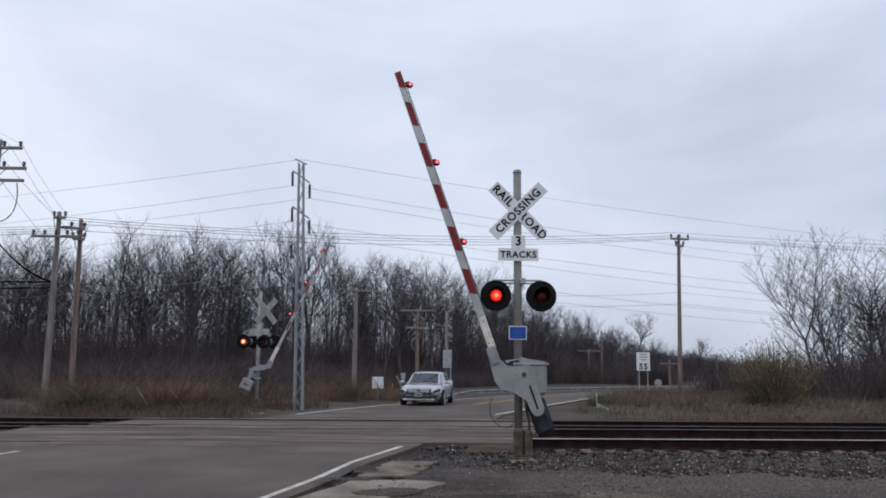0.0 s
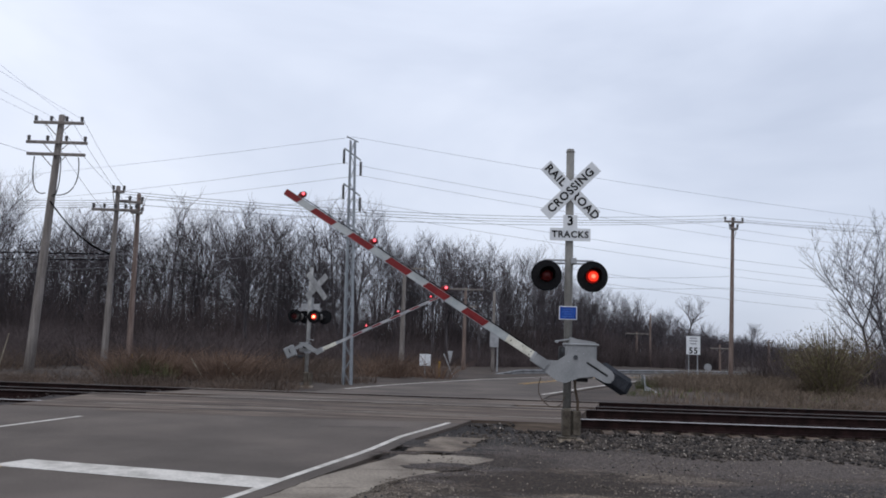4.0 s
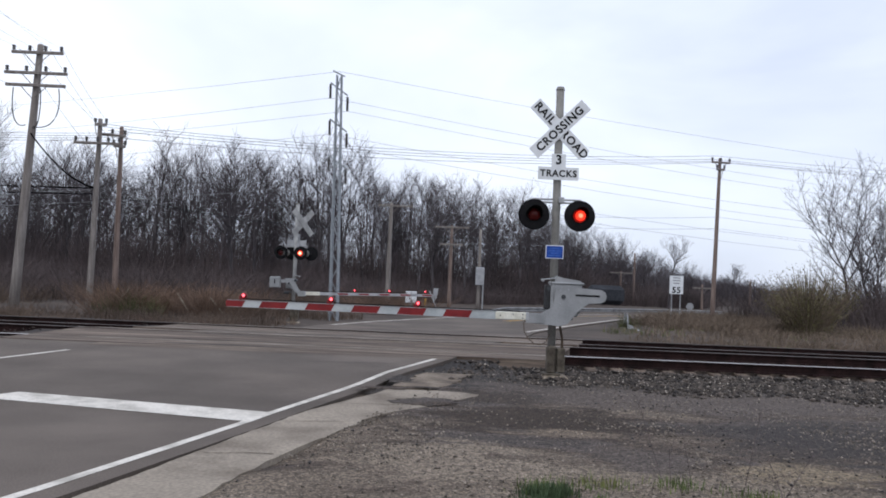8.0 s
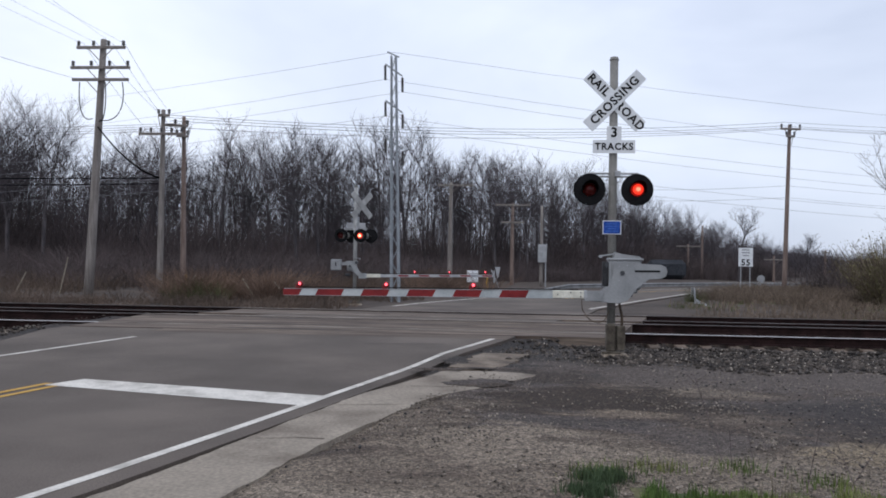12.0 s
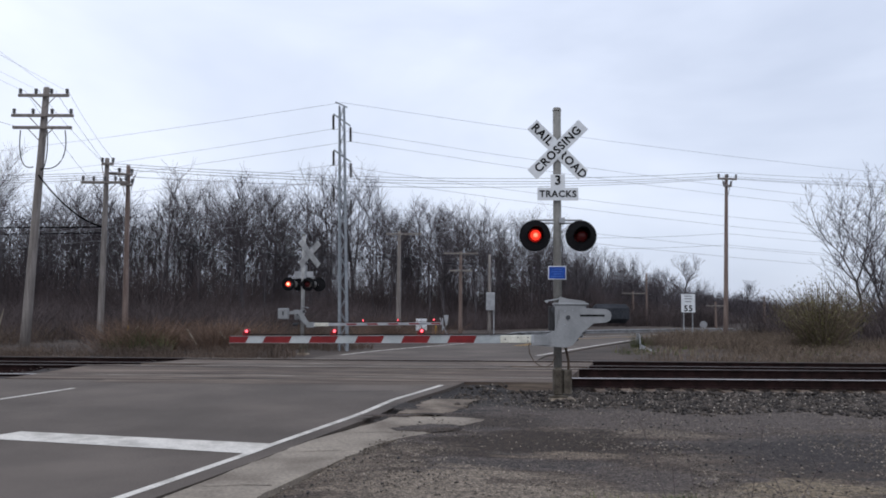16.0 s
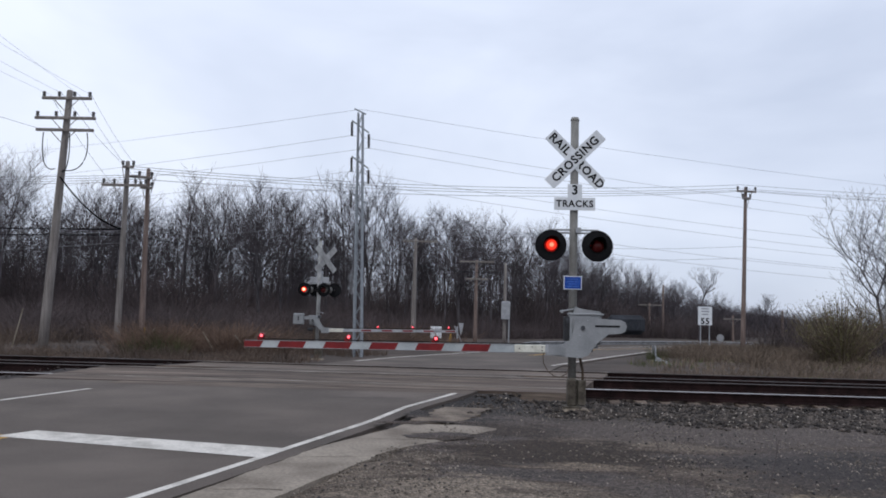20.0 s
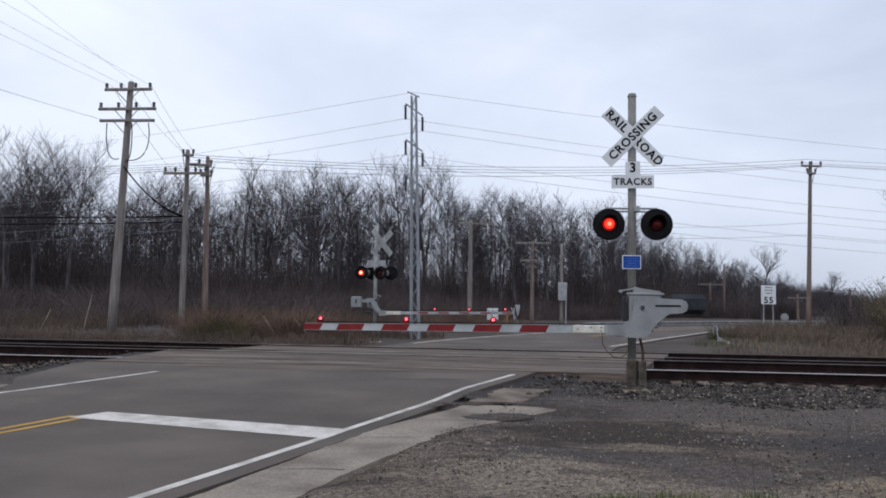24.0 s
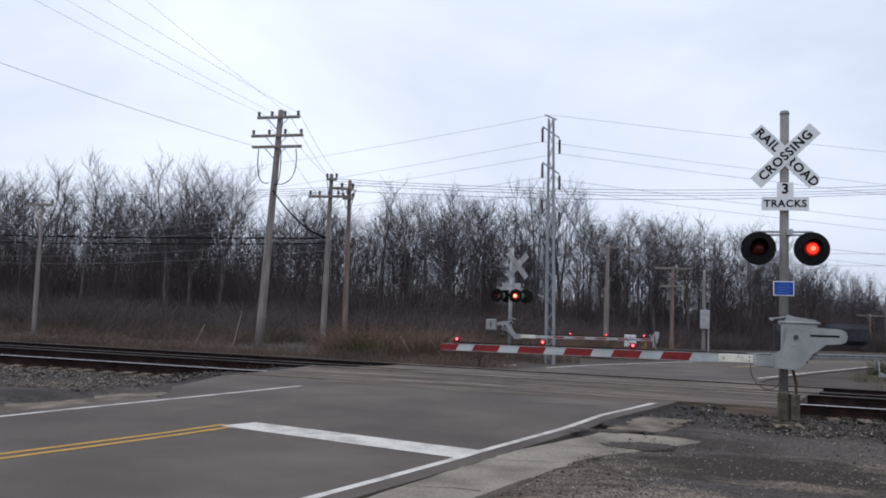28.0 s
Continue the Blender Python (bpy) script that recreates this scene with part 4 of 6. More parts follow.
        smooth(part("gate_lens", bm, M_GATELIT, arm, "glowing red gate lamp lens"))
    part("lamp_cable", tubes_mesh("lamp_cable", [(-0.7 * s, 0.03, z0 + 0.08, -(lamps[0]) * s, 0.03, z0 + 0.078, 0.008, 0.008)], 5), M_BLACK, arm)
    for ob in [arm] + list(arm.children_recursive):
        ob.data.transform(Matrix.Translation((0, 0, -0.08)))
    return arm


def crossing_signal(m, side, label, front=True, lz=2.695, half=0.385, zb=4.155, top=4.85, mid=0.0):
    signal = empty("crossing_signal", m, label, "crossing signal", "signals of the level crossing")
    part("foundation", box((0.06, -0.02, -0.06), (0.46, 0.42, 0.15), bevel=0.05), M_FOUND, signal, "chipped concrete foundation")
    base = box((0, 0, 0.27), (0.16, 0.2, 0.48), bevel=0.04)
    add_box(base, (0, 0, 0.035), (0.3, 0.3, 0.03), bevel=0.006)
    part("mast_base", base, M_BASE, signal, "weathered cast mast base")
    part("junction_box", box((0.155, -0.02, 0.27), (0.13, 0.18, 0.4), bevel=0.012), M_BASE, signal)
    smooth(part("mast", tube((0, 0, 0.4), (0, 0, top), 0.068, 0.068, 20), M_MAST if front else M_PALEMAST, signal, "weathered grey mast"))
    cap = bmesh.new()
    bmesh.ops.create_cone(cap, cap_ends=True, segments=20, radius1=0.078, radius2=0.06, depth=0.05, matrix=pose(0, 0, top + 0.015))
    part("mast_cap", cap, M_MAST, signal)
    f = -1 if front else 1
    # crossbuck and the sign below it
    yb = f * 0.095
    if front:
        blade(M_WHITE, signal, -45, yb + 0.012, (("RAIL", -0.365), ("ROAD", 0.355)))
        blade(M_WHITE, signal, 45, yb - 0.004, (("CROSSING", 0.0),))
    else:
        blade(M_PALEMAST, signal, -45, yb - 0.012, (), zb, 0.20, 48)
        blade(M_PALEMAST, signal, 45, yb + 0.012, (), zb, 0.20, 48)
    count = plate([(-0.12, zb - 0.665), (0.12, zb - 0.665), (0.12, zb - 0.425), (-0.12, zb - 0.425)], yb - 0.006, yb + 0.006)
    add_plate(count, [(-0.343, zb - 0.865), (0.343, zb - 0.865), (0.343, zb - 0.650), (-0.343, zb - 0.650)], yb - 0.0065, yb + 0.0065)
    sign = part("track_sign", count, M_WHITE if front else M_GALV, signal, "white number of tracks sign")
    if front:
        part("lettering", text_mesh("3", 0.22, pose(0.0, yb - 0.009, zb - 0.53)), M_BLACK, sign, "black numeral 3")
        part("lettering", text_mesh("TRACKS", 0.155, pose(0.0, yb - 0.009, zb - 0.76)), M_BLACK, sign, "black lettering TRACKS")
    for bz in (zb - 0.765, zb - 0.515, zb):
        clamp = box((0, f * 0.03, bz), (0.19, 0.1, 0.05), bevel=0.008)
        part("sign_clamp", clamp, M_GALV, signal)
    # flashing lamps on their crossarm
    crossarm = box((0.07, -0.02, lz + 0.255), (0.09, 0.2, 0.1), bevel=0.01)
    for dz, dy in ((0.03, 0.03), (-0.025, -0.02)):
        add_tube(crossarm, (-0.42, dy, lz + 0.245 + dz), (0.42, dy, lz + 0.245 + dz), 0.017, n=8)
    part("lamp_crossarm", crossarm, M_GALV, signal, "galvanised lamp crossarm")
    bulbs = []
    for x in (mid - half, mid + half):
        disc = ring_disc(0.112, 0.262 if front else 0.245, -0.11, -0.10)
        bmesh.ops.translate(disc, verts=disc.verts, vec=(x, 0, lz))
        back = part("background_disc", disc, M_BLACK, signal, "black round lamp background")
        if front:
            smooth(part("lamp_housing", tube((x, -0.09, lz), (x, 0.10, lz), 0.15, 0.11, 20), M_BLACK, signal, "black lamp housing"))
        else:
            smooth(part("lamp_housing", tube((x, -0.09, lz), (x + 0.2, 0.18, lz), 0.13, 0.11, 20), M_MAST, signal, "grey lamp housing between two round backgrounds"))
        part("hanger", tube((x, 0.0, 2.83), (x, 0.0, lz + 0.255), 0.02, n=8), M_GALV, signal)
        v = visor(signal, x, lz)
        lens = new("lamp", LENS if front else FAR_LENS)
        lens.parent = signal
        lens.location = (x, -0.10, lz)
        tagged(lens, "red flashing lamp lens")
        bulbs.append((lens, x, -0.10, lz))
        if not front:
            disc = ring_disc(0.02, 0.25, 0.24, 0.25)
            bmesh.ops.translate(disc, verts=disc.verts, vec=(x + 0.33, 0, lz))
            part("background_disc", disc, M_BLACK, signal, "black round lamp background")
    if front:
        plateb = box((-0.015, -0.085, 2.075), (0.30, 0.006, 0.225), bevel=0.002)
        info = part("notice_plate", plateb, M_WHITE, signal, "blue emergency notice plate with white border")
        part("notice_face", box((-0.015, -0.0885, 2.075), (0.275, 0.004, 0.2)), M_BLUE, info)
        for k, (w, dz) in enumerate(((0.16, 0.06), (0.21, 0.02), (0.13, -0.02), (0.2, -0.06))):
            part("writing_bar", box((-0.015, -0.092, 2.075 + dz), (w, 0.002, 0.012)), M_BARBLUE, info)
    # gate mechanism
    s = -side
    if front:
        case = box((0.19 * s, -0.08, 1.36), (0.52, 0.3, 0.5), bevel=0.03)
        add_box(case, (0.2 * s, -0.08, 1.60), (0.56, 0.34, 0.04), bevel=0.012)
        add_box(case, (0.19 * s, -0.08, 1.09), (0.42, 0.22, 0.08), bevel=0.02)
    else:
        case = box((0.12 * s, 0.05, 1.36), (0.34, 0.26, 0.34), bevel=0.04)
        add_box(case, (0.12 * s, 0.05, 1.54), (0.38, 0.3, 0.03), bevel=0.012)
    part("gate_mechanism", case, M_MECH, signal, "grey gate mechanism housing")
    lever = box((-0.1 * s, -0.1, 1.665), (0.26, 0.03, 0.022), Matrix.Rotation(radians(-10 * s), 4, "Y"), 0.004)
    add_box(lever, (-0.19 * s, -0.1, 1.64), (0.04, 0.05, 0.05), bevel=0.008)
    part("release_lever", lever, M_GALV, signal)
    if front:
        part("housing_hood", plate([(0.0, 1.62), (0.02 * s, 1.72), (0.12 * s, 1.69), (0.42 * s, 1.65), (0.46 * s, 1.60)] if s > 0 else [(0.0, 1.62), (0.46 * s, 1.60), (0.42 * s, 1.65), (0.12 * s, 1.69), (0.02 * s, 1.72)], -0.22, 0.05), M_MECH, signal)
    if front:
        # solid dark block stands in for the shaded gap beside the housing
        part("contact_gap", box((-0.115 * s, -0.1, 1.36), (0.09, 0.16, 0.40), bevel=0.01), M_DARKTRIM, signal)
    part("motor", tube((0.1 * s, 0.02, 1.04), (0.34 * s, 0.02, 1.04), 0.055, n=12), M_RUBBER, signal)
    part("housing_knob", tube((-0.08 * s, -0.2, 1.5), (-0.08 * s, -0.1, 1.5), 0.05, n=12), M_RUBBER, signal)
    for zc in (1.2, 1.5):
        part("mast_clamp", box((0, 0.02, zc), (0.2, 0.2, 0.06), bevel=0.01), M_GALV, signal)
    loop = [(-0.47 * s, -0.28, 1.05), (-0.51 * s, -0.3, 0.92), (-0.50 * s, -0.3, 0.79), (-0.43 * s, -0.3, 0.67), (-0.33 * s, -0.28, 0.59), (-0.22 * s, -0.24, 0.57), (-0.12 * s, -0.2, 0.62), (-0.05 * s, -0.1, 0.74)]
    polyline("arm_cable", loop, 0.008, M_CABLE, signal, label="thin brown looped arm cable")
    conduit = [(0.13 * s, -0.05, 1.06), (0.12 * s, -0.06, 0.85), (0.17 * s, -0.06, 0.62), (0.17 * s, -0.05, 0.44)]
    polyline("conduit", conduit, 0.022, M_CABLE, signal, 8)
    if front:
        for ob in signal.children:
            if ob.name.split(".")[0] in ("gate_mechanism", "release_lever", "housing_hood", "contact_gap", "motor", "housing_knob", "mast_clamp", "arm_cable"):
                ob.location.z = -0.045
    return signal, bulbs


NEAR, NEAR_BULBS = crossing_signal(pose(1.85, 13.52, 0.13), -1, "railroad crossing signal with crossbuck, red flashers and lowering gate")
NEAR_ARM = gate_arm(NEAR, -1, 4.92, (5.29, 3.85, 2.42))
FAR, FAR_BULBS = crossing_signal(pose(-5.30, 29.0, -0.02), 1, "weathered crossing signal seen from behind with gate across the far lane", False, 2.48, 0.35, 3.60, 4.25, -0.16)
FAR_ARM = gate_arm(FAR, 1, 4.53, (4.9, 3.62, 2.38), True)


# ---- poles, tower and wires ----
def utility_pole(x, y, h, r, arms, label, lean=(0.0, 0.0), material=None, yaw=0.0, z0=0.0, insul=True):
    """A wooden pole; arms: (height, length, number of insulators, offset)."""
    dx, dy = lean
    pole = empty("utility_pole", pose(x, y, z0 - 0.3), label, "utility pole", "utility poles by the crossing")
    h += 0.3
    ks = [i / 6 for i in range(7)]
    smooth(part("pole_shaft", sweep_mesh("pole_shaft", [(dx * k, dy * k, h * k) for k in ks], [r * (1 - 0.38 * k) for k in ks], 12), material or M_POLE, pole))
    part("pole_top", tube((dx, dy, h - 0.01), (dx, dy, h + 0.03), r * 0.62, r * 0.5, 12), material or M_POLE, pole)
    c, s = math.cos(math.radians(yaw)), math.sin(math.radians(yaw))
    for z, length, n, off in arms:
        k = (z + 0.3) / h
        turn = pose(dx * k, dy * k - r - 0.03, z + 0.3, 0, 0, yaw)
        b = box((off, 0, 0), (length, 0.09, 0.115), bevel=0.01)
        bmesh.ops.transform(b, matrix=turn, verts=b.verts)
        arm = part("crossarm", b, M_POLE, pole)
        if insul:
            for i in range(n):
                px = off + length * (-0.46 + 0.92 * i / max(1, n - 1))
                b = bmesh.new()
                for r0, a0, a1 in ((0.035, 0.05, 0.1), (0.075, 0.1, 0.16), (0.055, 0.16, 0.2), (0.075, 0.2, 0.26)):
                    add_tube(b, (px, 0, a0), (px, 0, a1), r0, r0 * 0.8, 8)
                bmesh.ops.transform(b, matrix=turn, verts=b.verts)
                part("insulator", b, M_INSUL, arm)
        for sgn in (-1, 1):
            b = tube((sgn * min(0.5, length * 0.3) + off * 0, 0.0, -0.04), (sgn * 0.05, 0.0, -0.5), 0.018, n=6)
            bmesh.ops.transform(b, matrix=turn, verts=b.verts)
            part("arm_brace", b, M_POLE, pole)
    return pole


def wire(a, b, sag, r=0.009, material=None, name="overhead_wire", label="thin overhead wire strung between poles"):
    ob = polyline(name, hang(a, b, sag), r, material or M_WIRE, sides=4)
    return tagged(ob, label, "wire", "overhead wires")


def build_poles():
    # big three-arm pole with cable loops; it leans
    big = utility_pole(-16.4, 31.0, 10.2, 0.19, ((9.85, 2.0, 4, 0.02), (9.05, 2.44, 4, 0.04), (8.57, 2.32, 0, 0.07)), "tall leaning grey wooden utility pole with three crossarms", lean=(0.42, 0))
    for a, b in (((-0.8, 8.75), (-0.15, 7.3)), ((0.25, 8.75), (0.12, 7.2)), ((0.95, 8.75), (0.15, 7.25))):
        x0, x1 = a[0] + 0.42, b[0] + 0.33
        p = (x0, a[1]), (x0 * 1.15, a[1] - 1.1), (x1 + (x0 - x1) * 0.75, b[1] - 0.15), (x1, b[1])
        pts = []
        for k in range(13):
            u = k / 12
            c = ((1 - u) ** 3, 3 * u * (1 - u) ** 2, 3 * u * u * (1 - u), u ** 3)
            pts.append((sum(c[q] * p[q][0] for q in range(4)), -0.3, sum(c[q] * p[q][1] for q in range(4))))
        polyline("cable_loop", pts, 0.02, M_BLACK, big)
    utility_pole(-14.80, 34.0, 7.95, 0.145, ((7.7, 0.5, 2, 0.1), (6.9, 2.0, 5, 0.0)), "grey wooden utility pole with offset crossarm", lean=(0.02, 0), yaw=0)
    utility_pole(-13.98, 34.6, 7.75, 0.135, ((7.35, 1.1, 3, -0.3), (6.9, 0.5, 2, 0)), "brown wooden utility pole with short crossarms", lean=(-0.12, 0), material=M_POLE2, yaw=20)
    utility_pole(-3.4, 52.5, 6.7, 0.17, ((6.5, 2.3, 2, 0.3),), "grey wooden pole at the edge of the woods", lean=(0.0, 0))
    utility_pole(0.68, 56, 5.6, 0.15, ((5.5, 2.4, 2, 0), (4.3, 1.6, 2, 0)), "brown wooden pole with two crossarms", material=M_POLE2)
    p = utility_pole(2.6, 54.0, 5.3, 0.13, (), "slim wooden pole with grey metal box")
    part("pole_box", box((0.05, -0.25, 2.45), (0.58, 0.3, 1.2), bevel=0.03), M_GALV, p, "grey metal cabinet on the pole")
    part("pole_conduit", tube((0.28, -0.2, 0.2), (0.28, -0.2, 1.9), 0.05, n=8), M_GALV, p)
    utility_pole(-27.85, 31.0, 6.3, 0.115, ((6.05, 1.5, 2, 0),), "slim grey utility pole before the woods", lean=(-0.12, 0))
    utility_pole(15.46, 45.5, 9.35, 0.14, ((9.1, 1.15, 3, 0), (8.7, 0.5, 2, 0)), "grey utility pole beyond the tracks", lean=(0.22, 0), yaw=10, material=M_POLE2)
    utility_pole(20.3, 90, 3.75, 0.15, ((3.55, 2.6, 2, 0),), "far brown utility pole", material=M_POLE2)
    utility_pole(21.8, 90, 5.8, 0.14, (), "far slim utility pole", material=M_POLE2)
    utility_pole(26.2, 80, 2.5, 0.13, ((2.15, 2.0, 2, 0),), "far wooden pole with crossarm", material=M_POLE2)
    utility_pole(31.0, 80, 3.1, 0.13, ((2.9, 0.8, 2, 0),), "far short wooden pole", material=M_POLE2)


def build_tower():
    tower = empty("transmission_tower", pose(-4.14, 31.5, -0.1, 0, -1.3, 0), "slim galvanised lattice power tower with insulator strings", "power tower")
    h = 9.75
    half = lambda z: 0.15 - 0.06 * z / h
    legs = [(sx, sy) for sx in (-1, 1) for sy in (-1, 1)]
    for sx, sy in legs:
        part("leg", tube((sx * half(0), sy * half(0), 0), (sx * half(h), sy * half(h), h), 0.052, 0.036, 6), M_LATTICE, tower)
    n = 18
    for i in range(n):
        za, zb = h * i / n, h * (i + 1) / n
        a, b = half(za), half(zb)
        flip = 1 if i % 2 else -1
        for sy in (-1, 1):
            part("lattice_bar", tube((-flip * a, sy * a, za), (flip * b, sy * b, zb), 0.013, n=5), M_LATTICE, tower)
        for sx in (-1, 1):
            part("lattice_bar", tube((sx * a, -flip * a, za), (sx * b, flip * b, zb), 0.013, n=5), M_LATTICE, tower)
    for z in (9.2, 7.75, 6.3):
        for sx, dz in ((-1, 0.25), (1, -0.25)):
            tip = (sx * 0.34, 0, z + dz)
            part("tower_arm", tube((0, 0, z), tip, 0.03, n=6), M_LATTICE, tower)
            zs = [z + dz - 0.06 - 0.03 * k for k in range(20)]
            part("insulator_string", sweep_mesh("insulator_string", [(tip[0], 0, q) for q in zs], [0.065 if k % 2 else 0.03 for k in range(20)], 8), M_INSUL, tower)
    part("peak", tube((-0.25, 0, h + 0.18), (0.22, 0, h - 0.05), 0.03, n=6), M_LATTICE, tower)
    for z in (9.2, 7.75, 6.3):
        for sx, dz in ((-1, 0.25), (1, -0.25)):
            a = (-4.14 - 0.0227 * z + sx * 0.34, 31.5, z + dz - 0.72)
            wire(a, (-95, 66, z + dz + 2.6), 2.6, 0.0065, M_FARWIRE, label="thin power line strung from the lattice tower")
            wire(a, (90, 64, z + dz + 1.0), 2.6, 0.0065, M_FARWIRE, label="thin power line strung from the lattice tower")
    wire((-4.36, 31.5, 9.8), (-95, 66, 13.2), 2.2, 0.006, M_FARWIRE)
    wire((-4.36, 31.5, 9.8), (90, 64, 12), 2.2, 0.006, M_FARWIRE)


def build_wires():
    top = [(-16.8, 31, 10.05), (-16.3, 31, 10.1), (-15.1, 31, 10.05), (-15.6, 31, 10.05)]
    for i, a in enumerate(top):
        wire(a, (-19.4 + 1.1 * i + (1.6 if i == 3 else 0), 9.0, 11.4 + 0.15 * i), 0.25, 0.005, M_FARWIRE)
        wire(a, (-15.4 + 0.4 * i, 34, (6.95, 7.85, 8.0, 6.95)[i]), 0.12, 0.008)
    wire((-16.9, 31, 8.6), (-20.3, 11.0, 8.9), 0.25, 0.007)
    wire((-16.05, 30.8, 6.7), (-14.85, 34, 5.0), 0.35, 0.035, M_BLACK)
    for i, (dx, z0, z1) in enumerate(((0.15, 7.75, 9.5), (0.0, 7.65, 9.3), (0.3, 7.5, 9.2), (0.5, 7.2, 9.15))):
        a, b = (-14.75 + dx, 34, z0), (15.3 + dx * 0.8, 45.5, z1)
        wire(a, b, 0.5, 0.010)
        wire(b, (60, 44, z1 + 0.2 - 0.12 * i), 0.8, 0.008)
        wire((-14.1, 34.6, 7.5 - 0.1 * i), (-62, 41.5, 8.7 - 0.17 * i), 0.5, 0.009)
    for z in (6.4, 5.75):
        wire((-3.2, 52.5, z + 0.7), (15.6, 45.5, z - 0.4), 0.5, 0.007)
        wire((15.6, 45.5, z - 0.4), (50, 47, z - 1.1), 0.6, 0.006)
    wire((-14.85, 34, 5.0), (-66, 38, 6.2), 0.4, 0.022, M_BLACK)
    wire((-14.85, 34, 4.75), (-66, 38, 5.6), 0.4, 0.018, M_BLACK)
    wire((-14.0, 34.6, 4.7), (-3.4, 52.5, 5.0), 0.4, 0.016)
    wire((-3.4, 52.5, 5.0), (2.6, 54, 4.7), 0.2, 0.018)


# ---- road furniture ----
def build_signs():
    s = empty("speed_limit_sign", pose(13.1, 44.5, 0), "white speed limit sign on two posts in the grass", "road sign")
    for x in (-0.24, 0.24):
        part("sign_post", box((x, 0.04, 0.7), (0.05, 0.05, 2.4), bevel=0.006), M_GALV, s)
    panel = part("sign_panel", box((0, 0, 2.03), (0.76, 0.012, 1.0), bevel=0.004), M_WHITE, s)
    part("lettering", text_mesh("55", 0.46, pose(0, -0.01, 1.73)), M_BLACK, panel, "black numerals 55")
    for w, z in ((0.40, 2.42), (0.42, 2.27), (0.34, 2.12)):
        part("writing_bar", box((0, -0.008, z), (w, 0.004, 0.055)), M_FARWIRE, panel)
    s = empty("road_sign", pose(-1.45, 40.5, 0), "plain grey back of a small double sign on a post", "road sign")
    part("sign_post", box((0, 0.03, 0.5), (0.05, 0.05, 1.2), bevel=0.006), M_GALV, s)
    for x in (-0.145, 0.145):
        part("sign_panel", box((x, 0, 0.83), (0.27, 0.01, 0.58), bevel=0.004), M_WHITE, s)
    s = empty("leaning_sign", pose(-0.2, 42.5, 0), "leaning triangular sign seen from the edge on a bent post", "road sign")
    part("sign_post", tube((0.25, 0, -0.2), (-0.35, 0, 1.15), 0.03, n=8), M_GALV, s)
    part("sign_panel", plate([(-0.15, 1.3), (0.12, 1.3), (0.06, 0.85), (-0.03, 0.65)], -0.01, 0.01), M_GALV, s)
    s = empty("marker_post", pose(-0.75, 42.0, 0), "short yellow plastic marker post in dry grass", "marker post")
    part("marker", box((0, 0, 0.35), (0.1, 0.04, 0.8), bevel=0.01), M_YELLOW, s)
    s = empty("marker_post", pose(-13.75, 34.3, 0), "short yellow plastic marker post in dry grass", "marker post")
    part("marker", box((0, 0, 0.35), (0.07, 0.05, 0.9), bevel=0.01), M_YELLOW, s)
    s = empty("round_sign", pose(18.75, 60, -0.5), "small round pale sign on a post", "road sign")
    part("sign_post", box((0, 0.03, 0.6), (0.05, 0.05, 1.3), bevel=0.006), M_GALV, s)
    part("sign_panel", tube((0, 0, 1.1), (0, 0.012, 1.1), 0.28, n=20), M_GALV, s)


def guard_rail(name, pts, label, sink=0.0, drop_first=False):
    """A steel beam with a folded section on posts, along points on the ground."""
    rail = empty(name, pose(0, 0, -sink), label, "guard rail", "guard rails of the road")
    prof = [(0.0, 0.72), (0.05, 0.68), (0.05, 0.63), (0.0, 0.585), (0.0, 0.555), (0.05, 0.51), (0.05, 0.46), (0.0, 0.42)]
    verts, faces = [], []
    n = len(prof)
    for i, (x, y) in enumerate(pts):
        a, b = pts[max(0, i - 1)], pts[min(len(pts) - 1, i + 1)]
        d = Vector((b[0] - a[0], b[1] - a[1])).normalized()
        low = -0.25 if drop_first and i == 0 else 0.0
        for u, z in prof:
            verts.append((x + d.y * u, y - d.x * u, z + low))
        for u, z in prof:
            verts.append((x + d.y * (u - 0.008), y - d.x * (u - 0.008), z + low))
    for i in range(len(pts) - 1):
        for k in range(n - 1):
            p, q = i * 2 * n + k, (i + 1) * 2 * n + k
            faces += [(p, q, q + 1, p + 1), (p + n + 1, q + n + 1, q + n, p + n)]
    part("beam", mesh_of("beam", verts, faces), M_RAILGREY, rail)
    for i, (x, y) in enumerate(pts[1:]):
        part("rail_post", box((x - 0.06, y + 0.08, 0.28), (0.11, 0.13, 0.84), bevel=0.01), M_RAILGREY, rail)
    return rail


def build_guard_rails():
    far = [(2.5, 49.4), (4.2, 51.2), (6.2, 53.4), (8.6, 56.0), (11.4, 58.8), (14.6, 61.6), (18.2, 64.2), (22.5, 66.5), (27.5, 68.3), (33, 69.5), (40, 70.3), (48, 70.8)]
    guard_rail("guard_rail", far, "galvanised steel guard rail along the outer bend", 0.5, True)
    near = [(8.25, 35.2), (8.96, 38.3), (9.8, 42.0)]
    rail = guard_rail("guard_rail", near, "galvanised steel guard rail with turned-down end by the road", 0.28, True)
    verts, faces = [], []
    for i in range(9):
        k = i / 8
        x, y, z = 8.25 - 0.18 * k, 35.2 - 6.2 * k, 0.26 - 0.36 * k
        a = math.radians(75 - 45 * k)
        for u in (-0.17, 0.17):
            verts.append((x + u * math.cos(a) + 0.0, y, z + u * math.sin(a)))
    faces = [(2 * i, 2 * i + 1, 2 * i + 3, 2 * i + 2) for i in range(8)]
    part("rail_terminal", mesh_of("rail_terminal", verts, faces), M_GALV, rail, "pale twisted end of the rail running into the ground")


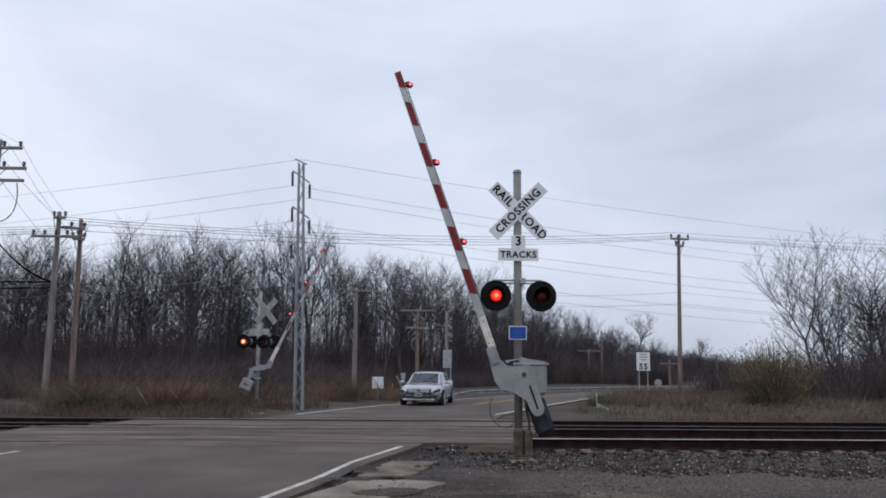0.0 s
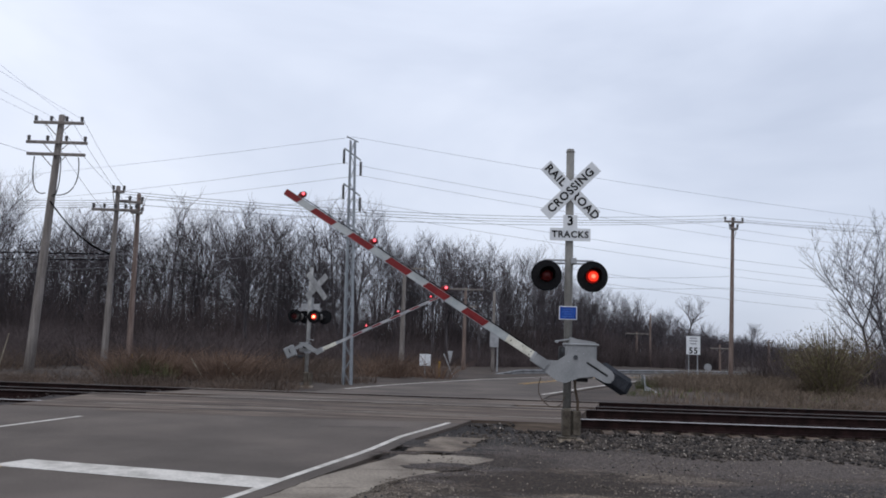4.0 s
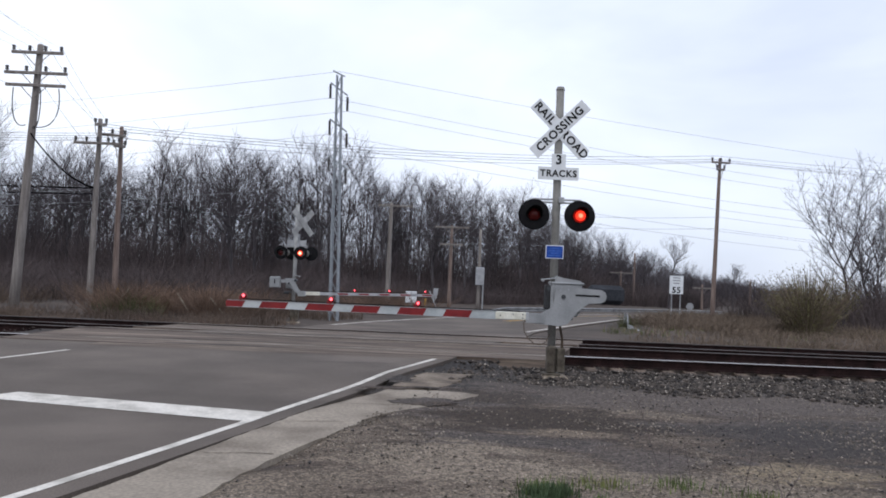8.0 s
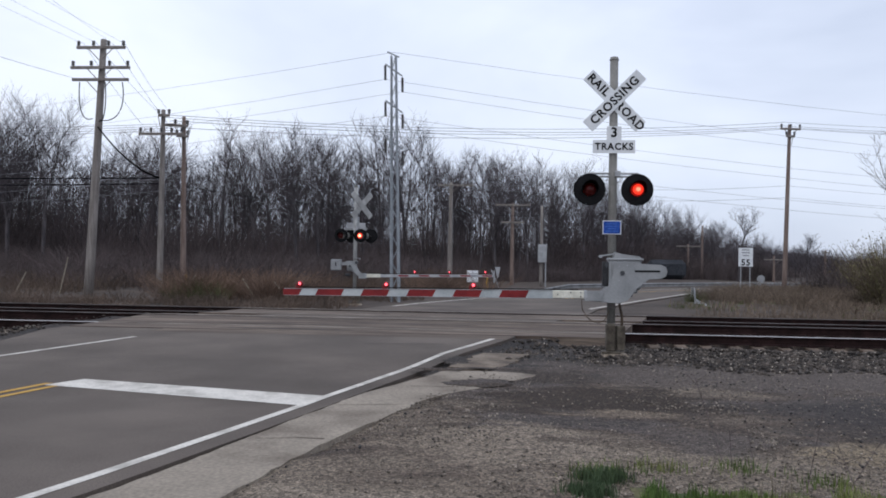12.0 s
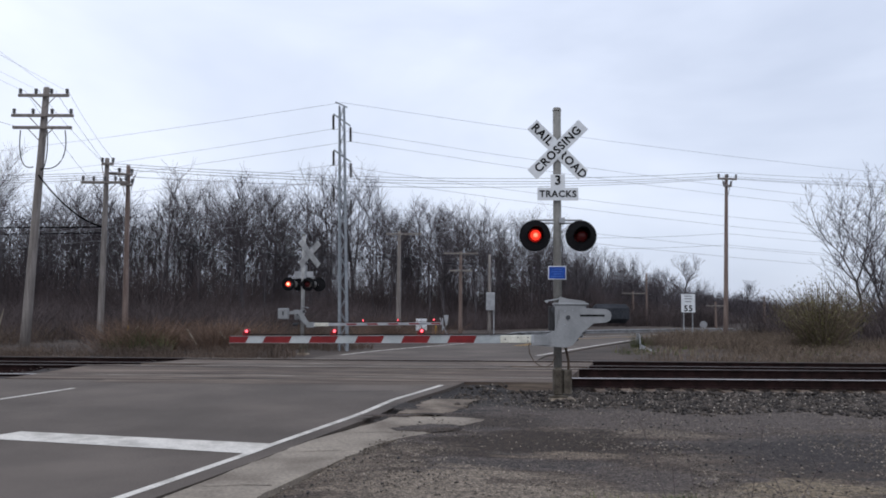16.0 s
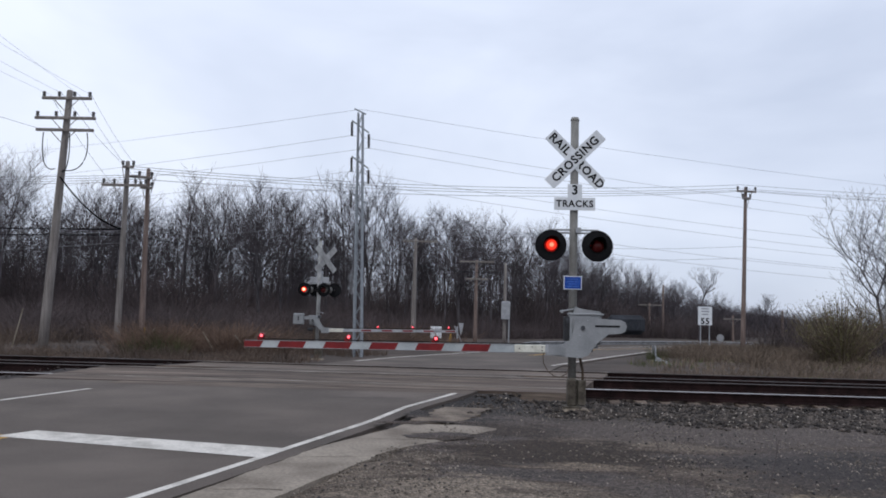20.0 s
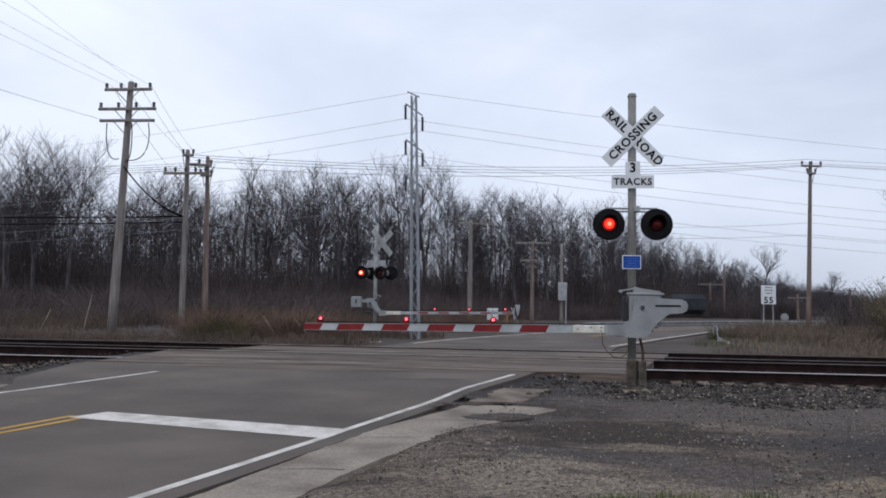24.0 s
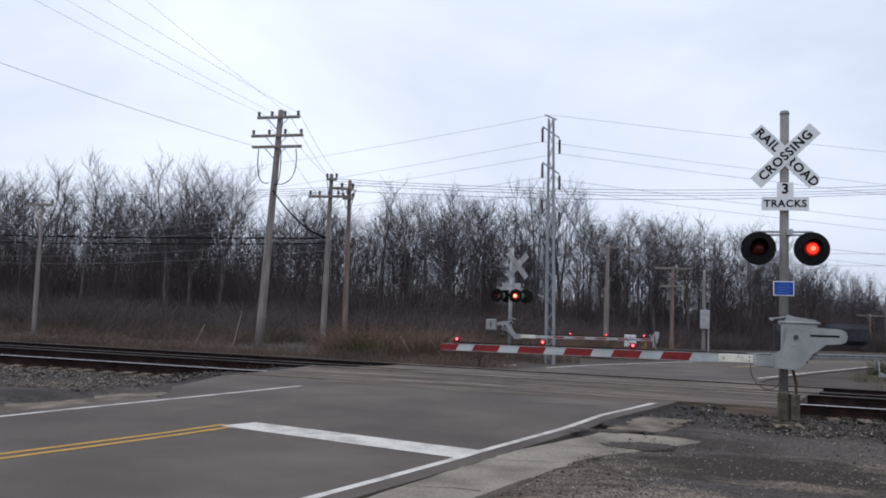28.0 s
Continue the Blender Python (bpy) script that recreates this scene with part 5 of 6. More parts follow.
# ---- trees and growth ----
def grow(seed, h, r0, bare, spread, limbs, depth):
    """A leafless tree that forks again and again: rows for the trunk and limbs, and rows for the fine wood."""
    rng = random.Random(seed)
    wood, fine = [], []

    def fork(p, d, length, rad, k):
        rad = max(rad, 0.0062)
        n = 3 if k >= 3 else 2
        out = wood if rad > 0.032 else fine
        for i in range(n):
            d = (d + Vector((rng.gauss(0, 0.12), rng.gauss(0, 0.12), rng.gauss(0.08, 0.08)))).normalized()
            q = p + d * (length / n)
            out.append((*p, *q, rad * (1 - 0.25 * i / n), rad * (1 - 0.25 * (i + 1) / n)))
            if k >= 1 and rng.random() < 0.9:
                a = rng.uniform(0, 6.283)
                side = Vector((math.cos(a), math.sin(a), rng.uniform(-0.1, 0.5)))
                fork(q, (d * 0.7 + side * 0.8).normalized(), length * rng.uniform(0.45, 0.7), rad * 0.5, k - 2)
            p = q
        if k > 0:
            a = rng.uniform(0, 6.283)
            for m in (0, 3.14):
                w = a + m + rng.uniform(-0.6, 0.6)
                side = Vector((math.cos(w), math.sin(w), 0.1)) * spread * rng.uniform(0.5, 1.2)
                fork(p, (d + side).normalized(), length * rng.uniform(0.66, 0.86), rad * 0.6, k - 1)

    p, d = Vector((0, 0, -0.2)), Vector((rng.uniform(-0.05, 0.05), rng.uniform(-0.05, 0.05), 1)).normalized()
    n = 6
    for i in range(n):
        d = (d + Vector((rng.gauss(0, 0.035), rng.gauss(0, 0.035), 0.05))).normalized()
        q = p + d * (h * bare / n)
        wood.append((*p, *q, r0 * (1 - 0.3 * i / n), r0 * (1 - 0.3 * (i + 1) / n)))
        if i >= n - limbs:
            a = rng.uniform(0, 6.283)
            fork(q, Vector((math.cos(a), math.sin(a), rng.uniform(0.5, 1.1))).normalized(), h * (1 - bare) * rng.uniform(0.2, 0.34), r0 * 0.36, depth - 2)
        p = q
    fork(p, d, h * (1 - bare) * 0.36, r0 * 0.68, depth)
    return wood, fine


def grow_upright(seed, h, r0, bare, reach):
    """A slim forest tree: a wandering trunk, some forked, with steep limbs, side shoots and fine twigs."""
    rng = random.Random(seed)
    wood, fine = [], []

    def shoot(p, d, length, rad, k):
        n = 3 if k else 2
        for i in range(n):
            d = (d + Vector((rng.gauss(0, 0.15), rng.gauss(0, 0.15), 0.10 + rng.gauss(0, 0.08)))).normalized()
            q = p + d * (length / n)
            (wood if rad > 0.03 else fine).append((*p, *q, rad * (1 - 0.5 * i / n), rad * (1 - 0.5 * (i + 1) / n)))
            for j in range(3 if k == 2 else 2 if k else 0):
                a = rng.uniform(0, 6.283)
                side = Vector((math.cos(a), math.sin(a), rng.uniform(-0.1, 0.7)))
                shoot(q, (d * 0.75 + side * 0.7).normalized(), length * rng.uniform(0.4, 0.68), max(rad * 0.55, 0.0075), k - 1)
            p = q

    def stem(p, d, length, r, free):
        n = 8
        for i in range(n):
            d = (d + Vector((rng.gauss(0, 0.055), rng.gauss(0, 0.055), 0.08))).normalized()
            q = p + d * (length / n)
            r1, r2 = r * (1 - 0.72 * i / n), r * (1 - 0.72 * (i + 1) / n)
            wood.append((*p, *q, r1, r2))
            f = (i + 1) / n
            for j in range(0 if f < free else rng.choice((1, 1, 2))):
                a = rng.uniform(0, 6.283)
                shoot(q, Vector((math.cos(a), math.sin(a), rng.uniform(0.6, 1.6))).normalized(), h * reach * (1.5 - 0.75 * f) * rng.uniform(0.7, 1.15), r2 * 0.45, 2)
            p = q
        shoot(p, d, h * reach * 0.8, r * 0.26, 2)

    p, d = Vector((0, 0, -0.2)), Vector((rng.uniform(-0.06, 0.06), rng.uniform(-0.06, 0.06), 1)).normalized()
    if rng.random() < 0.45:
        q = p + d * (h * 0.35)
        wood.append((*p, *q, r0, r0 * 0.85))
        a = rng.uniform(0, 6.283)
        for turn in (0.0, 3.14):
            out = Vector((math.cos(a + turn), math.sin(a + turn), 0)) * rng.uniform(0.12, 0.26)
            stem(q, (d + out).normalized(), h * 0.44, r0 * 0.66, (bare - 0.35) / 0.5)
    else:
        stem(p, d, h * 0.78, r0, bare)
    return wood, fine


def forest_tree(seed, h, r0, bare, reach):
    wood, fine = grow_upright(seed, h, r0, bare, reach)
    tree = empty("tree", pose(0, 0, 0), "bare grey deciduous tree at the edge of the woods", "tree", "bare trees of the woods")
    smooth(part("trunk", tubes_mesh("trunk", wood, 6), M_BARK, tree))
    part("crown", tubes_mesh("crown", fine, 3), M_TWIG, tree)
    return tree


def make_tree(seed, h, r0, bare, spread, limbs, depth, label, crown_material=None):
    wood, fine = grow(seed, h, r0, bare, spread, limbs, depth)
    tree = empty("tree", pose(0, 0, 0), label, "tree", "bare trees of the woods")
    smooth(part("trunk", tubes_mesh("trunk", wood, 6), M_BARK, tree))
    part("crown", tubes_mesh("crown", fine, 3), crown_material or M_TWIG, tree)
    return tree


def wood_front(x):
    return float(np.interp(x, (-120, -80, -45, -20, -6, 4, 12, 22, 40, 80), (44, 48, 55, 60, 66, 72, 84, 102, 112, 130)))


def build_woods():
    rng = random.Random(11)
    kinds = [forest_tree(20 + i, *spec) for i, spec in enumerate((
        (12.0, 0.15, 0.42, 0.26), (11.2, 0.11, 0.50, 0.20), (12.4, 0.18, 0.36, 0.30), (10.6, 0.10, 0.44, 0.22), (11.6, 0.13, 0.54, 0.19),
        (9.4, 0.08, 0.36, 0.24), (12.0, 0.13, 0.46, 0.23), (8.6, 0.07, 0.30, 0.24), (11.4, 0.14, 0.38, 0.28), (12.6, 0.12, 0.56, 0.20)))]
    places = []
    x = -98.0
    while x < 52:
        x += rng.uniform(0.3, 1.3) * float(np.interp(x, (-60, -40, -18, -8, 0), (1.15, 1.0, 0.8, 0.95, 1.0)))
        places.append((x, wood_front(x) + rng.uniform(-2.0, 14)))
    places += [(rng.uniform(21, 44), rng.uniform(86, 100)) for i in range(22)]
    for k, (x, y) in enumerate(places):
        s = rng.choice((0.8, 0.88, 0.94, 1.0, 1.04)) * rng.uniform(0.96, 1.04) * float(np.interp(x / y, (-1, -0.6, -0.45, -0.35, -0.1, 0.05, 0.1, 0.16, 0.21, 0.25, 0.29, 0.33, 0.4), (1.12, 1.02, 0.98, 1.06, 1.00, 0.92, 0.86, 0.77, 0.70, 0.62, 0.46, 0.38, 0.26)))
        m = pose(x, y, -0.1, rng.uniform(-3, 3), rng.uniform(-3, 3), rng.uniform(0, 360)) @ Matrix.Diagonal((s, s, s, 1))
        src = kinds[k % len(kinds)]
        if k < len(kinds):
            src.matrix_basis = m
        else:
            copy = copy_thing(src, pose(0, 0, 0))
            copy.matrix_basis = m
    # the deep woods behind, as one mass of stems and twigs
    trunks, fine = [], []
    for i in range(1700):
        x = rng.uniform(-125, 60)
        y = wood_front(x) + 4 + rng.random() ** 1.3 * 50
        h = rng.uniform(7.0, 11.6) * float(np.interp(x / y, (0.0, 0.08, 0.16, 0.21, 0.25, 0.29, 0.33, 0.4), (1, 0.92, 0.76, 0.62, 0.5, 0.36, 0.28, 0.2)))
        if i % 6 == 0:
            x, y, h = rng.uniform(27, 85), rng.uniform(43, 51.5), rng.uniform(4.0, 6.5)
        lean = rng.uniform(-0.07, 0.07) * h
        r = rng.choice((0.03, 0.04, 0.05, 0.07, 0.10))
        trunks.append((x, y, -0.3, x + lean * 0.5, y, h * 0.5, r, r * 0.7))
        trunks.append((x + lean * 0.5, y, h * 0.5, x + lean, y, h, r * 0.7, 0.012))
        for j in range(30):
            f = rng.uniform(0.12, 1.0)
            a = rng.uniform(0, 6.283)
            L = rng.uniform(0.7, 2.4) * (1.25 - 0.7 * f)
            c = (x + lean * f, y, h * f)
            e = (c[0] + math.cos(a) * L, c[1] + math.sin(a) * L, c[2] + L * rng.uniform(0.4, 1.5))
            fine.append((*c, *e, 0.021, 0.010))
            for q in range(4):
                t = rng.uniform(0.3, 1.0)
                b = [c[k] + (e[k] - c[k]) * t for k in range(3)]
                fine.append((*b, b[0] + rng.uniform(-0.7, 0.7), b[1] + rng.uniform(-0.7, 0.7), b[2] + rng.uniform(0.1, 0.9), 0.012, 0.007))
    tagged(part("deep_woods", tubes_mesh("deep_woods", trunks, 5), M_BARK), "dense bare tree trunks deep in the woods", "woods", kind="stuff")
    tagged(part("deep_woods_twigs", tubes_mesh("deep_woods_twigs", fine, 3), M_TWIG), "dense bare twigs deep in the woods", "woods", kind="stuff")


def build_right_trees():
    rng = random.Random(5)
    big = make_tree(71, 6.9, 0.11, 0.16, 0.62, 3, 5, "bare spreading tree with fine reddish twigs beyond the tracks")
    tall = make_tree(72, 9.0, 0.12, 0.28, 0.58, 3, 5, "tall bare tree beside the tracks")
    near = make_tree(73, 6.9, 0.11, 0.17, 0.62, 3, 6, "bare spreading tree with fine reddish twigs beyond the tracks")
    near["group"] = big["group"] = tall["group"] = "bare trees beside the tracks"
    spots = [(21.6, 43.0, 1.12, 2), (24.3, 45.0, 1.1, 2), (25.6, 43.0, 0.9, 1), (27.2, 44.5, 0.98, 1), (30.0, 42.0, 1.02, 1), (33.4, 45.0, 1.05, 1), (36.0, 42.0, 1.0, 1), (40.5, 44, 1.1, 1), (44.5, 42, 1.0, 1), (49, 45, 1.05, 1), (54, 43, 1.0, 1), (60, 45, 1.1, 1), (67, 44, 1.0, 1), (26, 47.5, 0.8, 1), (28.5, 47.5, 0.9, 0), (35, 48, 0.95, 0), (47, 48, 0.9, 0)]
    spots += [(rng.uniform(26, 78), rng.uniform(40.5, 51), rng.uniform(0.7, 1.0), rng.randrange(2)) for i in range(60)]
    used = set()
    for x, y, s, k in spots:
        src = (big, tall, near)[k]
        m = pose(x, y, -0.1, rng.uniform(-4, 4), rng.uniform(-4, 4), rng.uniform(0, 360)) @ Matrix.Diagonal((s, s, s, 1))
        if k not in used:
            src.matrix_basis = m
            used.add(k)
        else:
            copy_thing(src, pose(0, 0, 0)).matrix_basis = m
    lone = make_tree(94, 6.9, 0.11, 0.5, 0.62, 2, 6, "small lone bare tree far along the road")
    lone.matrix_basis = pose(22.9, 80, -0.1)
    lone2 = copy_thing(lone, pose(0, 0, 0))
    lone2.matrix_basis = pose(29.3, 80, -0.1, 0, 0, 80) @ Matrix.Diagonal((0.9, 0.9, 0.66, 1))


def twig_clumps(name, spots, height, count, r, material, label, category, spread=0.5, seed=1):
    """Upright twigs in clumps, as one object."""
    rng = np.random.default_rng(seed)
    rows = []
    for x, y, z in spots:
        n = count
        h = height[0] + (height[1] - height[0]) * rng.random()
        a = rng.uniform(0, 6.283, n)
        d = rng.random(n) * spread
        b = np.stack([x + np.cos(a) * d * 0.4, y + np.sin(a) * d * 0.4, np.full(n, z)], 1)
        L = h * rng.uniform(0.45, 1.0, n)
        m = b + np.stack([np.cos(a) * d * L * 0.35, np.sin(a) * d * L * 0.35, L * 0.55], 1)
        e = m + np.stack([np.cos(a) * d * L * 0.5 + rng.normal(0, 0.12, n) * L, np.sin(a) * d * L * 0.5 + rng.normal(0, 0.12, n) * L, L * 0.45], 1)
        rows.append(np.concatenate([b, m, np.full((n, 1), r), np.full((n, 1), r * 0.8)], 1))
        rows.append(np.concatenate([m, e, np.full((n, 1), r * 0.8), np.full((n, 1), r * 0.35)], 1))
    ob = part(name, tubes_mesh(name, np.concatenate(rows), 3), material)
    return tagged(ob, label, category, kind="stuff")


def blades(name, spots, height, width, material, label, seed=1):
    """Grass blades, each a bent ribbon of two faces with a tip, as one object."""
    rng = np.random.default_rng(seed)
    p = np.asarray(spots, float)
    n = len(p)
    a = rng.uniform(0, 6.283, n)
    h = rng.uniform(height[0], height[1], n)
    w = rng.uniform(width * 0.6, width * 1.3, n)
    side = np.stack([np.cos(a), np.sin(a), np.zeros(n)], 1) * w[:, None]
    lean = np.stack([np.cos(a + 1.57), np.sin(a + 1.57), np.zeros(n)], 1) * (h * rng.uniform(0.05, 0.55, n))[:, None]
    up = np.zeros((n, 3))
    up[:, 2] = h
    v = np.stack([p - side, p + side, p + up * 0.55 + lean * 0.35 + side * 0.7, p + up * 0.55 + lean * 0.35 - side * 0.7, p + up + lean + side * 0.12, p + up + lean - side * 0.12], 1)
    f = np.array([(0, 1, 2, 3), (3, 2, 4, 5)])[None] + (np.arange(n) * 6)[:, None, None]
    ob = part(name, array_mesh(name, v.reshape(-1, 3), f.reshape(-1, 4)), material)
    return tagged(ob, label, "grass", kind="stuff")


def build_growth():
    rng = random.Random(9)
    off_road = lambda x, y: not (edge(LEFT, y) - 1.1 < x < edge(RIGHT, y) + 1.0)
    g = lambda x, y: land_z(x, y) - 0.03
    spots = []
    for i in range(2500):
        x = rng.uniform(-105, 22)
        y = wood_front(x) + 0.5 + rng.random() ** 1.3 * 28
        if off_road(x, min(y, 61)) or y > 64:
            spots.append((x, y, -0.2))
    tall = [q for q in spots if q[0] < -34 - 6 * noise.noise((q[0] * 0.2, q[1] * 0.2, 3.3))]
    low = [q for q in spots if q not in set(tall)]
    twig_clumps("brushwood", tall, (2.8, 7.6), 30, 0.015, M_BRUSH, "tall dense brushwood under the trees", "brushwood", 0.8, 2)
    twig_clumps("brushwood", low, (2.0, 5.9), 28, 0.015, M_BRUSH, "dense brown brushwood under the trees", "brushwood", 0.8, 52)
    spots = []
    for i in range(1500):
        x = rng.uniform(-105, 12)
        y = wood_front(x) - 7 + rng.random() * 9
        if off_road(x, min(y, 61)) or y > 64:
            spots.append((x, y, -0.2))
    twig_clumps("underbrush", spots, (0.9, 2.6), 26, 0.015, M_BRUSH, "low grey-brown brush before the trees", "brushwood", 0.9, 31)
    spots = [(x, y, -0.2) for x, y in ((rng.uniform(12, 55), rng.uniform(46, 64)) for i in range(520)) if x > edge(RIGHT, min(y, 60.9)) + 2.0 or y > 58 and x > 22]
    twig_clumps("dry_weeds", spots, (0.4, 1.1), 24, 0.012, M_VERGE, "brown weeds by the bend of the road", "weeds", 0.9, 32)
    spots = []
    for i in range(600):
        x = rng.uniform(16.5, 80)
        y = 39.5 + rng.random() * 9
        if x > 20.5 + (y - 40) * 0.1:
            spots.append((x, y, -0.2))
    for i in range(700):
        x = rng.uniform(9, 75)
        spots.append((x, wood_front(x) - 6 + rng.random() * 20, -0.2 - max(0, min(1.6, (x - 30) * 0.2))))
    for i in range(150):
        x = rng.uniform(12, 30)
        spots.append((x, 84 + rng.random() * 10, -0.2))
    twig_clumps("brushwood", spots, (1.6, 3.6), 22, 0.017, M_BRUSH, "dense brown thicket beside the tracks", "brushwood", 0.9, 3)
    spots = []
    for i in range(1100):
        x = rng.uniform(-70, -9)
        y = rng.uniform(36.5, 56)
        if y < wood_front(x) and rng.random() < 0.35 + 0.65 * noise.noise((x * 0.15, y * 0.15, 8.0)) + 0.3:
            spots.append((x, y, -0.2))
    twig_clumps("thicket", spots, (0.9, 3.0), 28, 0.012, M_THICKET, "grey-brown leafless thicket beside the tracks", "thicket", 1.7, 12)
    spots = [(rng.uniform(17.5, 80), rng.uniform(37.5, 51), -0.2) for i in range(1000)]
    spots = [s for s in spots if s[1] > 41.5 or s[0] > 22]
    twig_clumps("thicket", spots, (1.3, 3.2), 24, 0.014, M_THICKET, "reddish brown leafless thicket by the tracks", "thicket", 1.0, 13)
    # dry growth between the tracks and the woods
    spots = []
    while len(spots) < 2600:
        x, y = rng.uniform(-12.6, -3.2), rng.uniform(25.0, 35)
        if off_road(x, y) and x < edge(LEFT, y) - 1.2 and noise.noise((x * 0.45, y * 0.45, 0.5)) > 0.1:
            spots.append((x, y, g(x, y)))
    blades("dry_grass", spots, (0.1, 0.45), 0.012, M_DRYGRASS, "tall orange-brown dry grass by the tracks", 4)
    spots = [(rng.uniform(-60, -4), rng.uniform(30, 52), -0.2) for i in range(1000)]
    spots = [q for q in spots if q[0] < edge(LEFT, q[1]) - 2.5 and not (-18.5 < q[0] < -12 and q[1] < 35.2) and not (-29.5 < q[0] < -26 and q[1] < 32)]
    twig_clumps("dry_weeds", spots, (0.4, 1.2), 30, 0.010, M_DRYGRASS, "dry brown weeds before the woods", "weeds", 1.7, 6)
    spots = []
    while len(spots) < 14000:
        x, y = rng.uniform(3.5, 46), rng.uniform(23.5, 44)
        if x > edge(RIGHT, y) + (3.6 if y < 31 else 1.9) and noise.noise((x * 0.3, y * 0.3, 4.5)) > -0.3:
            spots.append((x, y, g(x, y)))
    blades("verge_grass", spots, (0.08, 0.36), 0.012, M_VERGE, "low olive-brown grass on the verge beyond the tracks", 7)
    spots = [s for s in spots if noise.noise((s[0] * 0.25, s[1] * 0.25, 9.5)) > 0.0][:2200]
    blades("verge_grass_green", [(x + 0.07, y + 0.05, z) for x, y, z in spots], (0.08, 0.24), 0.012, M_GRASS, "fresh green grass among the dry verge", 8)
    spots = []
    while len(spots) < 560:
        x, y = rng.uniform(8.5, 46), rng.uniform(24.6, 42)
        if x > 8.8 + (y - 25) * 0.28 and noise.noise((x * 0.2, y * 0.2, 2.5)) > -0.15:
            spots.append((x, y, -0.1))
    twig_clumps("dry_weeds", spots, (0.2, 0.65), 26, 0.009, M_VERGE, "olive-brown weeds and brush on the verge", "weeds", 1.6, 21)
    spots = [(rng.gauss(-11.5, 0.6), rng.uniform(29.5, 32), -0.1) for i in range(44)] + [(rng.gauss(-8.9, 0.45), rng.uniform(30, 33), -0.1) for i in range(34)] + [(rng.uniform(-12, -6.5), rng.uniform(31, 34), -0.1) for i in range(22)] + [(rng.uniform(-4.5, -0.5), rng.uniform(39, 44), -0.1) for i in range(36)]
    spots = [s for s in spots if s[0] < edge(LEFT, s[1]) - 2.2]
    twig_clumps("dry_weeds", spots, (0.5, 1.5), 44, 0.009, M_ORANGE, "orange-brown dry shrubs beside the tracks", "weeds", 1.7, 22)
    spots = [(rng.gauss(-11.6, 0.7), rng.gauss(29.6, 0.4), -0.15) for i in range(16)] + [(rng.gauss(8.6, 0.12), rng.gauss(36.5, 0.3), -0.35) for i in range(5)] + [(rng.gauss(7.0, 0.4), rng.gauss(30.6, 0.5), -0.5) for i in range(7)]
    twig_clumps("green_shrub", spots, (0.5, 1.0), 40, 0.009, M_GREENSHRUB, "low green budding shrubs beside the tracks", "shrub", 0.8, 23)
    spots = []
    while len(spots) < 620:
        x, y = rng.uniform(-48, -5.5), rng.uniform(23.9, 28.5)
        if x < edge(LEFT, y) - 1.6:
            spots.append((x, y, -0.08))
    twig_clumps("trackside_weeds", spots, (0.15, 0.6), 26, 0.007, M_DRYGRASS, "low dry weeds along the outer rail", "weeds", 1.6, 41)
    spots = [(x, y, -0.08) for x, y in ((rng.uniform(4, 42), rng.uniform(23.7, 26.5)) for i in range(420)) if x > edge(RIGHT, y) + 3.6]
    twig_clumps("trackside_weeds", spots, (0.10, 0.35), 24, 0.007, M_VERGE, "low brown weeds along the outer rail", "weeds", 1.6, 42)
    spots = []
    while len(spots) < 330:
        y = rng.uniform(35, 48)
        x = edge(RIGHT, y) + 1.5 + 9 * rng.random()
        if x > 9.6:
            spots.append((x, y, -0.1))
    twig_clumps("roadside_brush", spots, (0.3, 0.85), 30, 0.010, M_VERGE, "leafless brown brush along the road", "brushwood", 1.6, 43)
    sticks = []
    for x, y, dx, h in ((-17.9, 31.5, 0.35, 1.5), (-9.2, 30, -0.6, 0.8), (-12.6, 30.5, 0.8, 0.9), (-8.0, 30.4, -0.7, 0.7), (-19.5, 31, 0.5, 0.9)):
        sticks.append((x, y, -0.1, x + dx, y, h, 0.03, 0.02))
    tagged(part("dead_sticks", tubes_mesh("dead_sticks", sticks, 5), M_CREAMSTICK), "pale dead sticks leaning in the dry growth", "sticks", kind="stuff")
    # budding bush
    bush = empty("bush", pose(15.9, 34.6, -0.3), "rounded olive-green budding bush beyond the tracks", "bush")
    wood, tips = [], []
    for i in range(300):
        a, d = rng.uniform(0, 6.283), rng.random() ** 0.6
        L = rng.uniform(1.7, 3.25) * (1.1 - 0.25 * d)
        e = (math.cos(a) * d * 2.3, math.sin(a) * d * 1.6, L)
        wood.append((math.cos(a) * 0.2, math.sin(a) * 0.2, 0, e[0] * 0.6, e[1] * 0.6, L * 0.6, 0.018, 0.012))
        wood.append((e[0] * 0.6, e[1] * 0.6, L * 0.6, *e, 0.012, 0.006))
        for k in range(46):
            t = rng.uniform(0.12, 1.02)
            tips.append((e[0] * t + rng.uniform(-0.3, 0.3), e[1] * t + rng.uniform(-0.3, 0.3), L * t + rng.uniform(-0.3, 0.3)))
    part("branchwork", tubes_mesh("branchwork", wood, 4), M_VERGE, bush)
    t = np.array(tips)
    r = np.random.default_rng(3)
    d1, d2 = r.normal(0, 0.016, (len(t), 3)), r.normal(0, 0.016, (len(t), 3))
    v = np.stack([t - d1, t + d2, t + d1, t - d2], 1)
    part("leaves", array_mesh("leaves", v.reshape(-1, 3), np.arange(len(t) * 4).reshape(-1, 4)), M_BUD, bush, "small olive buds and leaves")
    # lawn by the camera
    spots = []
